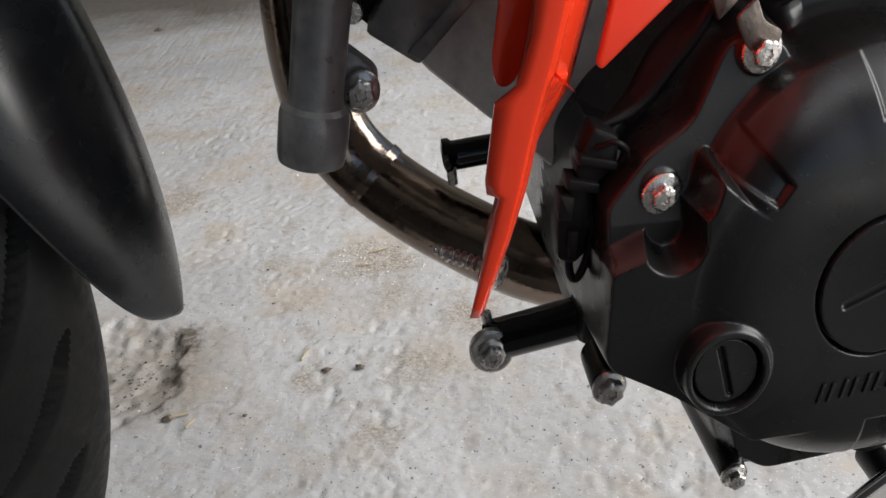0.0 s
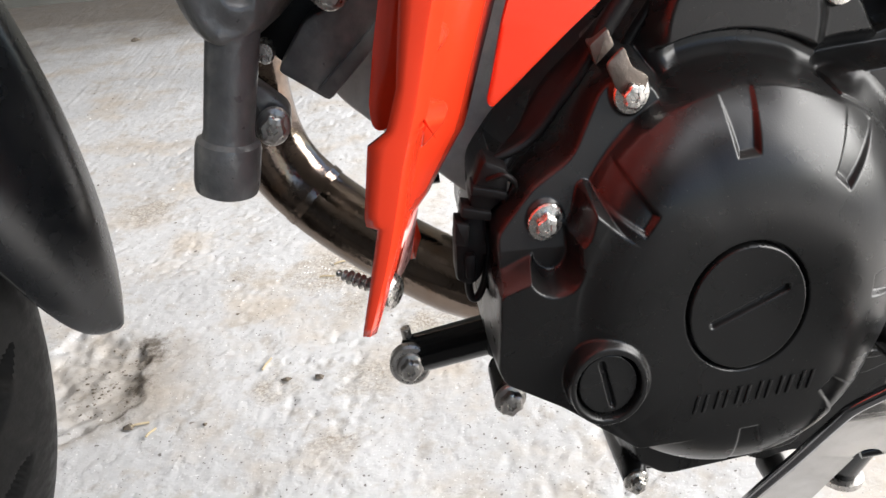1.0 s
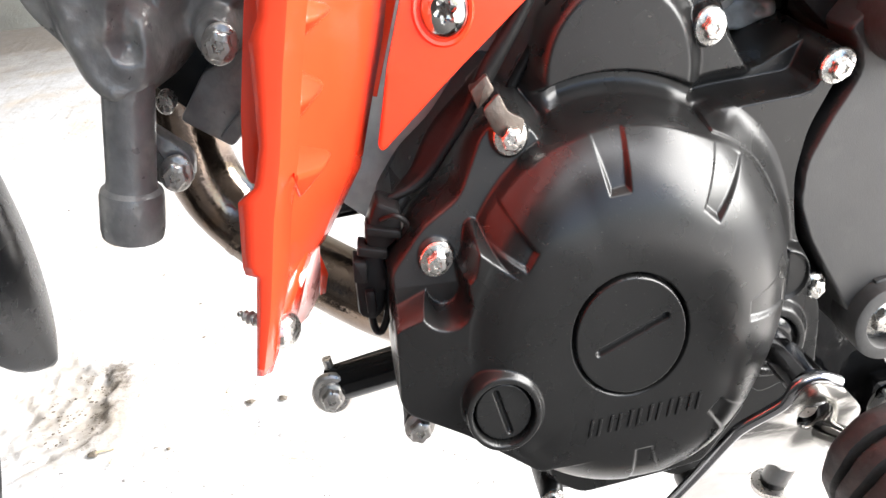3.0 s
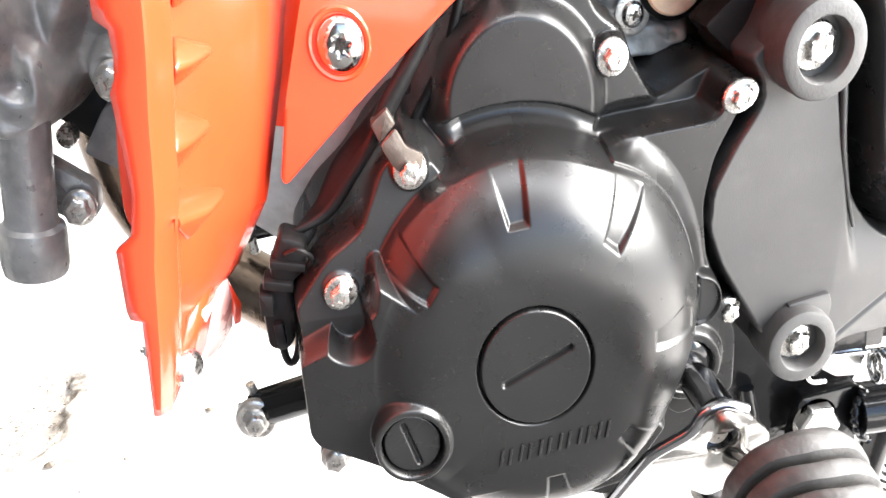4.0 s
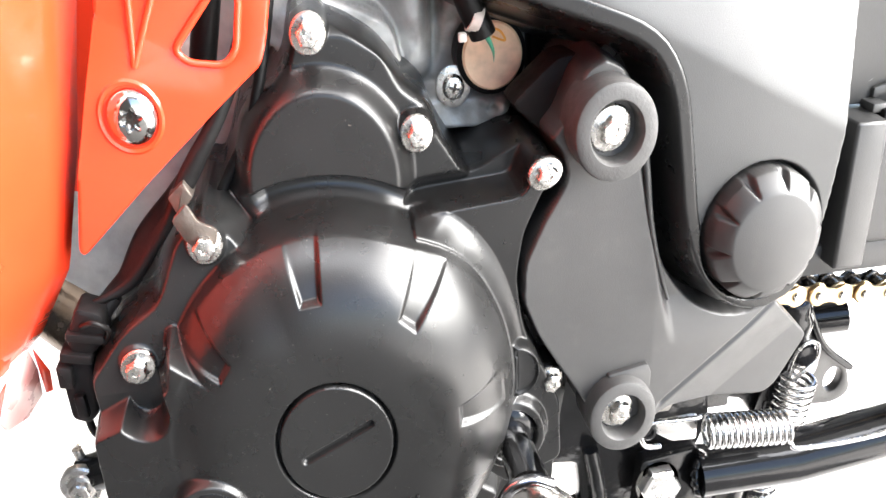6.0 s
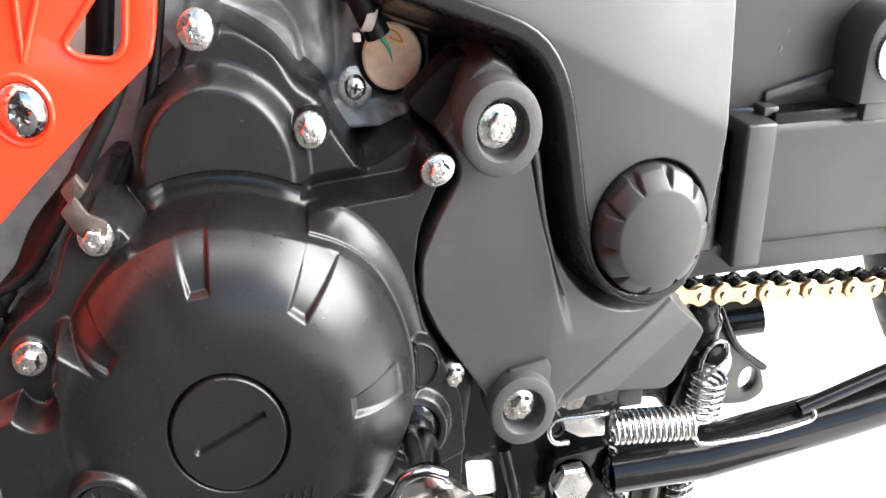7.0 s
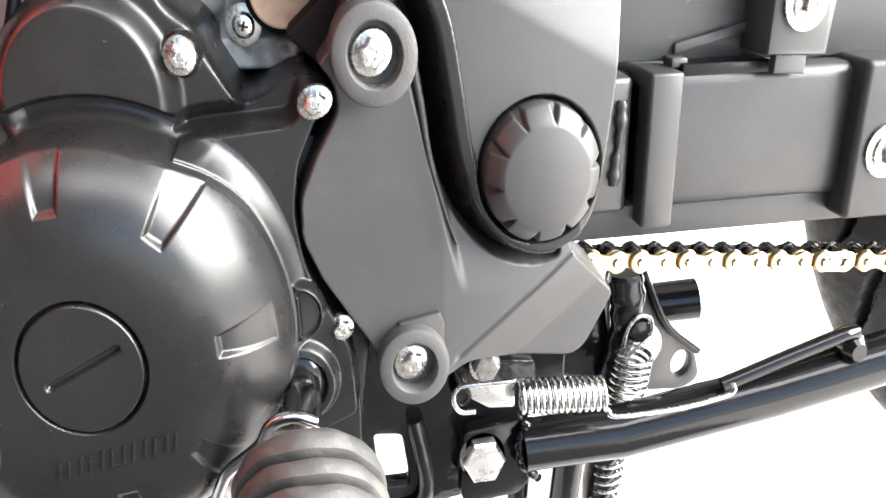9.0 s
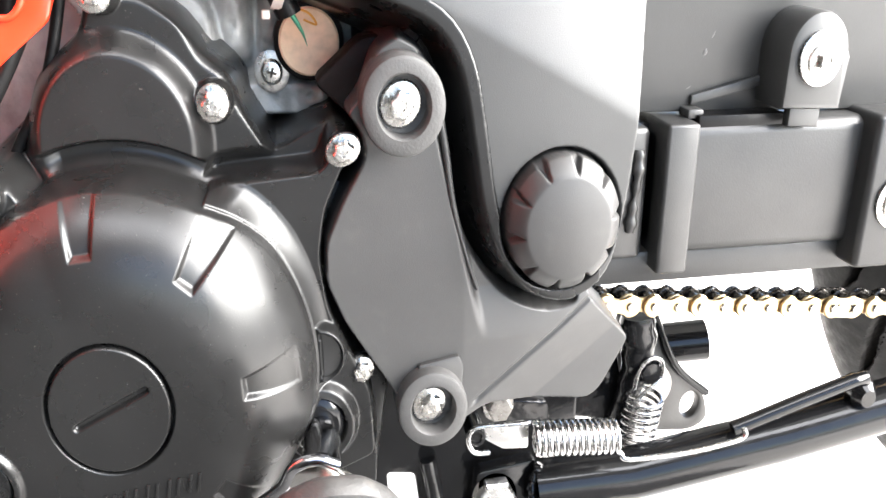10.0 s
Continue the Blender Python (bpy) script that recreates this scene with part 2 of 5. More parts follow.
CONCRETE = concrete("worn_concrete", (0.565, 0.556, 0.549), soil_and_tone=True)
WALL = concrete("stained_plaster_wall", (0.2, 0.2, 0.18), True)
DARK_GROUND = concrete("unseen_dark_ground", (0.045, 0.044, 0.043))
DARK_WALL = concrete("unseen_dark_wall", (0.045, 0.045, 0.045), True)


def mesh(name, verts, faces, mat, parent=None, label="", smooth=True, sharp=32, mats=None, index=None):
    """One mesh object, in world coordinates, under its parent."""
    me = bpy.data.meshes.new(name)
    me.from_pydata([tuple(map(float, v)) for v in verts], [], [tuple(map(int, f)) for f in faces])
    for m in ([mat] if mats is None else mats):
        me.materials.append(m)
    if index is not None:
        me.polygons.foreach_set("material_index", index)
    me.polygons.foreach_set("use_smooth", [smooth] * len(me.polygons))
    if smooth and sharp:
        me.set_sharp_from_angle(angle=radians(sharp))
    me.update()
    ob = new(name, me)
    return under(ob, parent, label)


def under(ob, parent, label=""):
    if parent is not None:
        ob.parent = parent
        if parent.data is None:
            ob.matrix_parent_inverse = Matrix.Translation(-parent.location)
    if label:
        ob["label"] = label
    return ob


def from_bm(name, bm, mat, parent=None, label="", sharp=32):
    bmesh.ops.recalc_face_normals(bm, faces=bm.faces)
    me = bpy.data.meshes.new(name)
    bm.to_mesh(me)
    bm.free()
    me.materials.append(mat)
    me.polygons.foreach_set("use_smooth", [True] * len(me.polygons))
    me.set_sharp_from_angle(angle=radians(sharp))
    return under(new(name, me), parent, label)


def box_bm(x0, x1, y0, y1, z0, z1, bevel=0.0, seg=2):
    bm = bmesh.new()
    bmesh.ops.create_cube(bm, size=1.0)
    for v in bm.verts:
        v.co = ((x0 + x1) / 2 + v.co.x * (x1 - x0), (y0 + y1) / 2 + v.co.y * (y1 - y0), (z0 + z1) / 2 + v.co.z * (z1 - z0))
    if bevel:
        bmesh.ops.bevel(bm, geom=list(bm.edges), offset=bevel, segments=seg, profile=0.5, affect="EDGES")
    return bm


def box(name, x0, x1, y0, y1, z0, z1, mat, parent=None, label="", bevel=0.002, seg=2, shear=0.0):
    bm = box_bm(x0, x1, y0, y1, z0, z1, bevel, seg)
    if shear:
        for v in bm.verts:
            v.co.z += (v.co.x - x0) * shear
    return from_bm(name, bm, mat, parent, label)


def plate_bm(outline, y0, y1, bevel=0.001, holes=()):
    """A plate with its outline in x and z, from y0 (front) to y1."""
    bm = bmesh.new()
    rings = [[bm.verts.new((x, y0, z)) for x, z in ring] for ring in (outline, *holes)]
    if holes:
        edges = [bm.edges.new((vs[i], vs[(i + 1) % len(vs)])) for vs in rings for i in range(len(vs))]
        r = bmesh.ops.triangle_fill(bm, edges=edges, use_beauty=True, normal=(0, -1, 0))
        faces = [g for g in r["geom"] if isinstance(g, bmesh.types.BMFace)]
    else:
        faces = [bm.faces.new(rings[0])]
    r = bmesh.ops.extrude_face_region(bm, geom=faces)
    back = [g for g in r["geom"] if isinstance(g, bmesh.types.BMVert)]
    for v in back:
        v.co.y = y1
    if bevel:
        es = [e for e in bm.edges if e.is_manifold and e.calc_face_angle(0) > 0.6]
        bmesh.ops.bevel(bm, geom=es, offset=bevel, segments=2, profile=0.5, affect="EDGES")
    return bm


def plate(name, outline, y0, y1, mat, parent=None, label="", bevel=0.001, holes=()):
    return from_bm(name, plate_bm(outline, y0, y1, bevel, holes), mat, parent, label)


def rounded(points, r, n=5):
    """An outline with its corners rounded by about r."""
    out = []
    for i, p in enumerate(points):
        a, b = Vector(points[i - 1]), Vector(points[(i + 1) % len(points)])
        p = Vector(p)
        ra, rb = min(r, (a - p).length * 0.48), min(r, (b - p).length * 0.48)
        s, e = p + (a - p).normalized() * ra, p + (b - p).normalized() * rb
        for k in range(n + 1):
            t = k / n
            out.append(tuple(s * (1 - t) ** 2 + p * 2 * t * (1 - t) + e * t * t))
    return out


def ellipse(cx, cz, rx, rz, n=28):
    return [(cx + rx * math.cos(2 * math.pi * k / n), cz + rz * math.sin(2 * math.pi * k / n)) for k in range(n)]


def lathe(profile, n=40, base=(0, 0, 0), axis=(0, -1, 0), stretch=1.0):
    """Verts and faces turned from (radius, height) pairs round the axis; stretch acts on z round the base."""
    a = Vector(axis).normalized()
    u = a.orthogonal().normalized() if abs(a.y) < 0.99 else Vector((1, 0, 0))
    w = a.cross(u)
    V, F = [], []
    for r, h in profile:
        for k in range(n):
            t = 2 * math.pi * k / n
            o = u * (r * math.cos(t)) + w * (r * math.sin(t)) + a * h
            V.append((base[0] + o.x, base[1] + o.y, base[2] + o.z * stretch))
    for i in range(len(profile) - 1):
        for k in range(n):
            F.append((i * n + k, i * n + (k + 1) % n, (i + 1) * n + (k + 1) % n, (i + 1) * n + k))
    F.append(tuple(range(n))[::-1])
    F.append(tuple(range((len(profile) - 1) * n, len(profile) * n)))
    return V, F


def turned(name, profile, base, mat, parent=None, label="", axis=(0, -1, 0), n=40, stretch=ZS):
    V, F = lathe(profile, n, base, axis, stretch)
    return mesh(name, V, F, mat, parent, label)


def smooth_path(points, per=6):
    """A Catmull-Rom curve through the points."""
    P = [Vector(p) for p in points]
    P = [P[0] * 2 - P[1]] + P + [P[-1] * 2 - P[-2]]
    out = []
    for i in range(1, len(P) - 2):
        for k in range(per):
            t = k / per
            a, b, c, d = P[i - 1], P[i], P[i + 1], P[i + 2]
            out.append(0.5 * (2 * b + (c - a) * t + (2 * a - 5 * b + 4 * c - d) * t * t + (3 * b - a - 3 * c + d) * t ** 3))
    return out + [P[-2]]


def tube_data(path, radius, n=14):
    """Verts and faces of a tube with flat ends; radius may be a function of 0..1."""
    P = [Vector(p) for p in path]
    V, F, u = [], [], None
    for i, p in enumerate(P):
        d = (P[min(i + 1, len(P) - 1)] - P[max(i - 1, 0)]).normalized()
        u = (d.orthogonal() if u is None else u - d * u.dot(d)).normalized()
        w = d.cross(u)
        r = radius(i / (len(P) - 1)) if callable(radius) else radius
        V += [tuple(p + u * (r * math.cos(2 * math.pi * k / n)) + w * (r * math.sin(2 * math.pi * k / n))) for k in range(n)]
    for i in range(len(P) - 1):
        for k in range(n):
            F.append((i * n + k, i * n + (k + 1) % n, (i + 1) * n + (k + 1) % n, (i + 1) * n + k))
    F += [tuple(range(n))[::-1], tuple(range((len(P) - 1) * n, len(P) * n))]
    return V, F


def tube(name, path, radius, mat, parent=None, label="", n=14):
    V, F = tube_data(path, radius, n)
    return mesh(name, V, F, mat, parent, label, sharp=50)


def coil(name, a, b, radius, wire, turns, mat, parent=None, label="", tail_a=(), tail_b=(), n=8):
    """A coil spring from a to b with straight wire ends."""
    a, b = Vector(a), Vector(b)
    d = (b - a).normalized()
    u = d.orthogonal().normalized()
    w = d.cross(u)
    pts = [Vector(p) for p in tail_a]
    steps = int(turns * 18)
    for k in range(steps + 1):
        t = 2 * math.pi * k / 18
        pts.append(a + (b - a) * (k / steps) + u * (radius * math.cos(t)) + w * (radius * math.sin(t)))
    pts += [Vector(p) for p in tail_b]
    V, F = tube_data(pts, wire, n)
    return mesh(name, V, F, mat, parent, label, sharp=60)


def sd_poly(X, V, pts):
    """Signed distance to a closed outline (negative inside)."""
    P = np.array(pts, float)
    d = np.full(X.shape, 1e9)
    s = np.ones(X.shape)
    for i in range(len(P)):
        a, b = P[i], P[i - 1]
        ex, ey = b - a
        wx, wy = X - a[0], V - a[1]
        t = np.clip((wx * ex + wy * ey) / (ex * ex + ey * ey + 1e-18), 0, 1)
        d = np.minimum(d, (wx - ex * t) ** 2 + (wy - ey * t) ** 2)
        c1, c2, c3 = V >= a[1], V < b[1], ex * wy > ey * wx
        s = np.where((c1 & c2 & c3) | (~c1 & ~c2 & ~c3), -s, s)
    return s * np.sqrt(d)


def poly(X, Z, pts, r=0.004):
    return sd_poly(X, Z / ZS, [(x, z / ZS) for x, z in rounded(pts, r, 3)])


def disc(X, Z, cx, cz):
    return np.hypot(X - cx, (Z - cz) / ZS)


def rod(X, Z, a, b):
    """Distance to a line from a to b, in x and z."""
    ax, az, bx, bz = a[0], a[1] / ZS, b[0], b[1] / ZS
    px, pz, ex, ez = X - ax, Z / ZS - az, bx - ax, bz - az
    t = np.clip((px * ex + pz * ez) / (ex * ex + ez * ez), 0, 1)
    return np.hypot(px - ex * t, pz - ez * t)


def step(d, e):
    """1 inside, 0 outside, with a soft edge e wide on each side."""
    t = np.clip(0.5 - d / (2 * e), 0, 1)
    return t * t * (3 - 2 * t)


def raised(y, d, top, e):
    """Lift the surface y (smaller is nearer) to top where d < 0."""
    m = step(d, e)
    return np.minimum(y, y * (1 - m) + top * m)


def sunk(y, d, by, e):
    return y + by * step(d, e)


def relief(name, x0, x1, z0, z1, cell, func, mat, parent=None, label="", cut=0.395, sharp=None):
    """A moulded surface: y = func(X, Z) over a fine grid; cells that lie wholly behind cut are left out."""
    nx, nz = int(round((x1 - x0) / cell)) + 1, int(round((z1 - z0) / cell)) + 1
    X, Z = np.meshgrid(np.linspace(x0, x1, nx), np.linspace(z0, z1, nz), indexing="ij")
    Y = func(X, Z)
    keep = Y < cut
    idx = np.arange(nx * nz).reshape(nx, nz)
    quads = np.stack([idx[:-1, :-1], idx[1:, :-1], idx[1:, 1:], idx[:-1, 1:]], -1).reshape(-1, 4)
    ok = (keep[:-1, :-1] | keep[1:, :-1] | keep[1:, 1:] | keep[:-1, 1:]).reshape(-1)
    quads = quads[ok]
    used = np.unique(quads)
    back = np.full(nx * nz, -1)
    back[used] = np.arange(len(used))
    co = np.stack([X, Y, Z], -1).reshape(-1, 3)[used]
    quads = back[quads]
    me = bpy.data.meshes.new(name)
    me.vertices.add(len(co))
    me.vertices.foreach_set("co", co.ravel())
    me.loops.add(quads.size)
    me.loops.foreach_set("vertex_index", quads.ravel())
    me.polygons.add(len(quads))
    me.polygons.foreach_set("loop_start", np.arange(0, quads.size, 4))
    me.polygons.foreach_set("use_smooth", np.ones(len(quads), bool))
    me.materials.append(mat)
    me.update(calc_edges=True)
    me.validate()
    if sharp:
        me.set_sharp_from_angle(angle=radians(sharp))
    return under(new(name, me), parent, label)

# ---- the setting ----
def build_floor():
    xs = np.concatenate([np.linspace(-6, -1.3, 16)[:-1], np.arange(-1.3, -0.62, 0.007), np.arange(-0.62, 0.42, 0.0032), np.arange(0.42, 1.0, 0.008), np.linspace(1.0, 30, 24)])
    ys = np.concatenate([np.linspace(-20, 0.45, 24)[:-1], np.arange(0.45, 1.35, 0.0032), np.arange(1.35, 1.9, 0.007), np.linspace(1.9, 3.4, 60), np.linspace(4, 20, 8)])
    X, Y = np.meshgrid(xs, ys, indexing="ij")
    Z = 0.004 * fbm(X, Y, 3.0, 3) + 0.0007 * fbm(X, Y, 22.0, 4)
    patch = np.clip(fbm(X, Y, 4.0, 15, 2) + 0.6, 0, 1)
    Z -= 0.004 * np.clip(fbm(X, Y, 42.0, 5, 2) - 0.42, 0, 1) * patch
    # chipped pits with sharp rims, and raised crumbs of mortar
    chips = fbm(X, Y, 80.0, 21, 2)
    Z -= 0.0020 * np.clip((chips - 0.40) / 0.07, 0, 1) * np.clip(fbm(X, Y, 7.0, 22, 2) + 0.35, 0, 1)
    Z += 0.0006 * np.clip((fbm(X, Y, 75.0, 23, 2) - 0.42) / 0.12, 0, 1)
    Z += 0.0008 * fbm(X, Y, 150.0, 24, 2)
    # a broken hollow with a ragged edge
    edge = 0.33 * fbm(X, Y, 13.0, 26) + 0.22 * fbm(X, Y, 40.0, 27)
    hollow = np.hypot((X + 0.262) / 0.075, (Y - 0.825) / 0.110) + edge
    inside = np.clip((1.0 - hollow) / 0.16, 0, 1)
    Z -= inside * (0.006 + 0.004 * fbm(X, Y, 24.0, 6) + 0.004 * fbm(X, Y, 70.0, 28))
    east = np.exp(-(((X + 0.212) / 0.026) ** 2 + ((Y - 0.84) / 0.10) ** 2))
    Z -= 0.009 * east * np.clip(0.3 + 1.4 * fbm(X, Y, 26.0, 29), 0, 1) * np.clip(inside * 2, 0, 1)
    nx, ny = X.shape
    idx = np.arange(nx * ny).reshape(nx, ny)
    quads = np.stack([idx[:-1, :-1], idx[1:, :-1], idx[1:, 1:], idx[:-1, 1:]], -1).reshape(-1, 4)
    me = bpy.data.meshes.new("floor")
    me.vertices.add(nx * ny)
    me.vertices.foreach_set("co", np.stack([X, Y, Z], -1).ravel())
    me.loops.add(quads.size)
    me.loops.foreach_set("vertex_index", quads.ravel())
    me.polygons.add(len(quads))
    me.polygons.foreach_set("loop_start", np.arange(0, quads.size, 4))
    me.polygons.foreach_set("use_smooth", np.ones(len(quads), bool))
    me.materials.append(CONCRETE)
    me.update(calc_edges=True)
    return tagged(new("floor", me), "worn pitted grey concrete floor with dirt in hollows", "floor", kind="structure")


build_floor()
# unseen dark strip, added to keep the engine cover's lower reflections dark
tagged(box("pavement", -3.2, 0.70, -3.2, 0.20, -0.05, 0.006, DARK_GROUND, bevel=0.003), "unseen dark ground added to darken the engine's reflections", "pavement", kind="structure")
tagged(box("wall_back", -3.2, 1.98, 3.17, 3.35, -0.02, 3.2, WALL, bevel=0), "dark stained plaster wall behind the motorcycle", "wall", kind="structure")
# left and front walls are unseen, made near-black to darken what the cover reflects
tagged(box("wall_left", -3.4, -3.2, -3.4, 3.35, -0.02, 3.2, DARK_WALL, bevel=0), "unseen side wall, kept dark for the engine's reflections", "wall", kind="structure")
tagged(box("wall_front", -3.2, -0.15, -3.4, -3.2, -0.02, 3.2, DARK_WALL, bevel=0), "unseen wall facing the motorcycle, kept dark for its reflections", "wall", kind="structure")
# unseen roof around the opening made for the overhead area lamp
for x0, x1, y0, y1 in ((-3.4, 2.1, -0.95, 3.35), (-3.4, 2.1, -3.4, -1.95), (-3.4, -0.68, -1.95, -0.95)):
    tagged(box("ceiling", x0, x1, y0, y1, 3.203, 3.3, ROOF, bevel=0), "unseen plain grey roof, open where the overhead lamp stands", "ceiling", kind="structure")


def chip(rng, size):
    """A small uneven crumb: verts and faces."""
    V, F = [], []
    for k in range(5):
        t = 2 * math.pi * k / 5 + rng.rand() * 0.5
        V.append((size * math.cos(t) * (0.6 + 0.6 * rng.rand()), size * math.sin(t) * (0.6 + 0.6 * rng.rand()), size * 0.15))
    V += [(0, 0, size * (0.4 + 0.5 * rng.rand())), (0, 0, -size * 0.2)]
    for k in range(5):
        F += [(k, (k + 1) % 5, 5), ((k + 1) % 5, k, 6)]
    return V, F


def scatter():
    rng = np.random.RandomState(5)
    V, F = [], []
    for k in range(420):
        if k < 150:
            x, y = -0.225 + 0.03 * rng.randn(), 0.84 + 0.05 * rng.randn()
        else:
            x, y = rng.uniform(-0.9, 0.6), rng.uniform(0.5, 2.4)
        v, f = chip(rng, rng.choice([0.0008, 0.0011, 0.0015, 0.0024]))
        o = len(V)
        V += [(a + x, b + y, c + (-0.004 if k < 150 else 0.001)) for a, b, c in v]
        F += [tuple(i + o for i in t) for t in f]
    tagged(mesh("floor_grit", V, F, DIRT, smooth=False), "scattered dark grit and crumbs on the concrete", "grit", kind="stuff")
    V, F = [], []
    for k in range(520):
        if k < 200:
            x, y = 0.01 + 0.05 * rng.randn(), 1.04 + 0.04 * rng.randn()
        else:
            x, y = rng.uniform(-0.8, 0.5), rng.uniform(0.55, 2.2)
        v, f = chip(rng, rng.choice([0.0007, 0.0010, 0.0013, 0.0019]) * (1 + 0.4 * (y > 1.3)))
        o = len(V)
        V += [(a + x, b + y, c + 0.001) for a, b, c in v]
        F += [tuple(i + o for i in t) for t in f]
    tagged(mesh("pale_grit", V, F, SAND, smooth=False), "scattered pale sand grains on the concrete", "grit", kind="stuff")
    for k, (x, y, s) in enumerate(((-0.032, 0.805, 0.006), (0.004, 0.804, 0.007), (-0.61, 2.5, 0.016), (-0.19, 0.748, 0.007), (-0.111, 0.741, 0.003))):
        v, f = chip(rng, s)
        tagged(mesh("crumb", [(a + x, b + y, c + 0.001) for a, b, c in v], f, DIRT, smooth=False), "dark brown crumb of earth on the concrete floor", "crumb", "crumbs on the floor")
    for x, y, a, n in ((0.023, 1.0636, 0.48, 0.026), (0.003, 1.0265, 0.05, 0.020), (-0.057, 0.837, 1.25, 0.024), (-0.165, 0.735, 1.1, 0.015), (-0.18, 0.75, 0.3, 0.02)):
        p = [(x + n * (t - 0.5) * math.cos(a), y + n * (t - 0.5) * math.sin(a), 0.003 + 0.001 * math.sin(5 * t)) for t in (0, 0.3, 0.6, 1.0)]
        tagged(tube("straw", p, 0.0013, STRAW, n=6), "short dry straw lying on the concrete floor", "straw", "straws on the floor")


scatter()

# ---- the motorcycle ----
bike = new("motorcycle")
bike.location = (0.3, 0.45, 0.0)
tagged(bike, "red and black sports motorcycle standing on a concrete floor", "motorcycle")


def bolt_mesh(name, flange, head, tall, mat, lobes=6):
    """A flanged bolt with a star-shaped head and a star recess, pointing to -y."""
    n = 48
    rings = [(flange, 0, 0, 0), (flange, 0.0009, 0, 0), (flange * 0.93, 0.0016, 0, 0), (head * 1.22, 0.0019, 0, 0), (head, 0.0022, 0.09, 0), (head, tall * 0.88, 0.09, 0), (head * 0.86, tall * 0.97, 0.07, 0), (head * 0.42, tall, 0.16, 0), (head * 0.34, tall - 0.0010, 0.16, 0)]
    V, F = [], []
    for r0, h, amp, ph in rings:
        for k in range(n):
            t = 2 * math.pi * k / n
            r = r0 * (1 + amp * math.cos(lobes * t))
            V.append((r * math.cos(t), -h, -r * math.sin(t) * ZS))
    for i in range(len(rings) - 1):
        for k in range(n):
            F.append((i * n + k, i * n + (k + 1) % n, (i + 1) * n + (k + 1) % n, (i + 1) * n + k))
    F.append(tuple(range((len(rings) - 1) * n, len(rings) * n)))
    ob = mesh(name, V, F, mat, sharp=28)
    me = ob.data
    bpy.data.objects.remove(ob)
    return me


BOLT = bolt_mesh("bolt", 0.0062, 0.0035, 0.0060, ZINC)
BOLT_SMALL = bolt_mesh("bolt_small", 0.0054, 0.0034, 0.0058, ZINC)
BOLT_DULL = bolt_mesh("bolt_dull", 0.0064, 0.0044, 0.0058, DULL)
BOLT_BIG = bolt_mesh("bolt_big", 0.0076, 0.0043, 0.0064, ZINC)


def bolt(parent, x, y, z, data=None, turn=0.0, label=""):
    ob = new("bolt", data or BOLT)
    ob.location, ob.rotation_euler = (x, y, z), (0, turn, 0)
    return under(ob, parent, label)


# -- engine: left crankcase cover --
DX, DZ, DR = 0.2400, 0.3845, 0.0672   # the dome
NX, NZ = 0.2385, 0.3895               # its notches
NOTCHES = (2, 51, 95, 142, -83, -43)
ENGINE_BOLTS = ((0.2, 0.311, 0.4635), (0.169, 0.306, 0.420), (0.280, 0.332, 0.4895), (0.3275, 0.325, 0.471), (0.331, 0.328, 0.373), (0.214, 0.327, 0.270), (0.2445, 0.325, 0.5310))


def soft(a, b, v):
    k = np.clip((v - a) / (b - a), 0, 1)
    return k * k * (3 - 2 * k)


def dome_y(r, ang):
    """The dome's face; its shoulder is tighter below and towards the front wheel."""
    tight = np.maximum(soft(0.35, 0.85, -np.sin(ang)), soft(0.3, 0.9, -np.cos(ang)))
    return 0.2842 + 0.0220 * np.clip((r - 0.022) / 0.0452, 0, 2) ** (3.2 + 2.6 * tight)


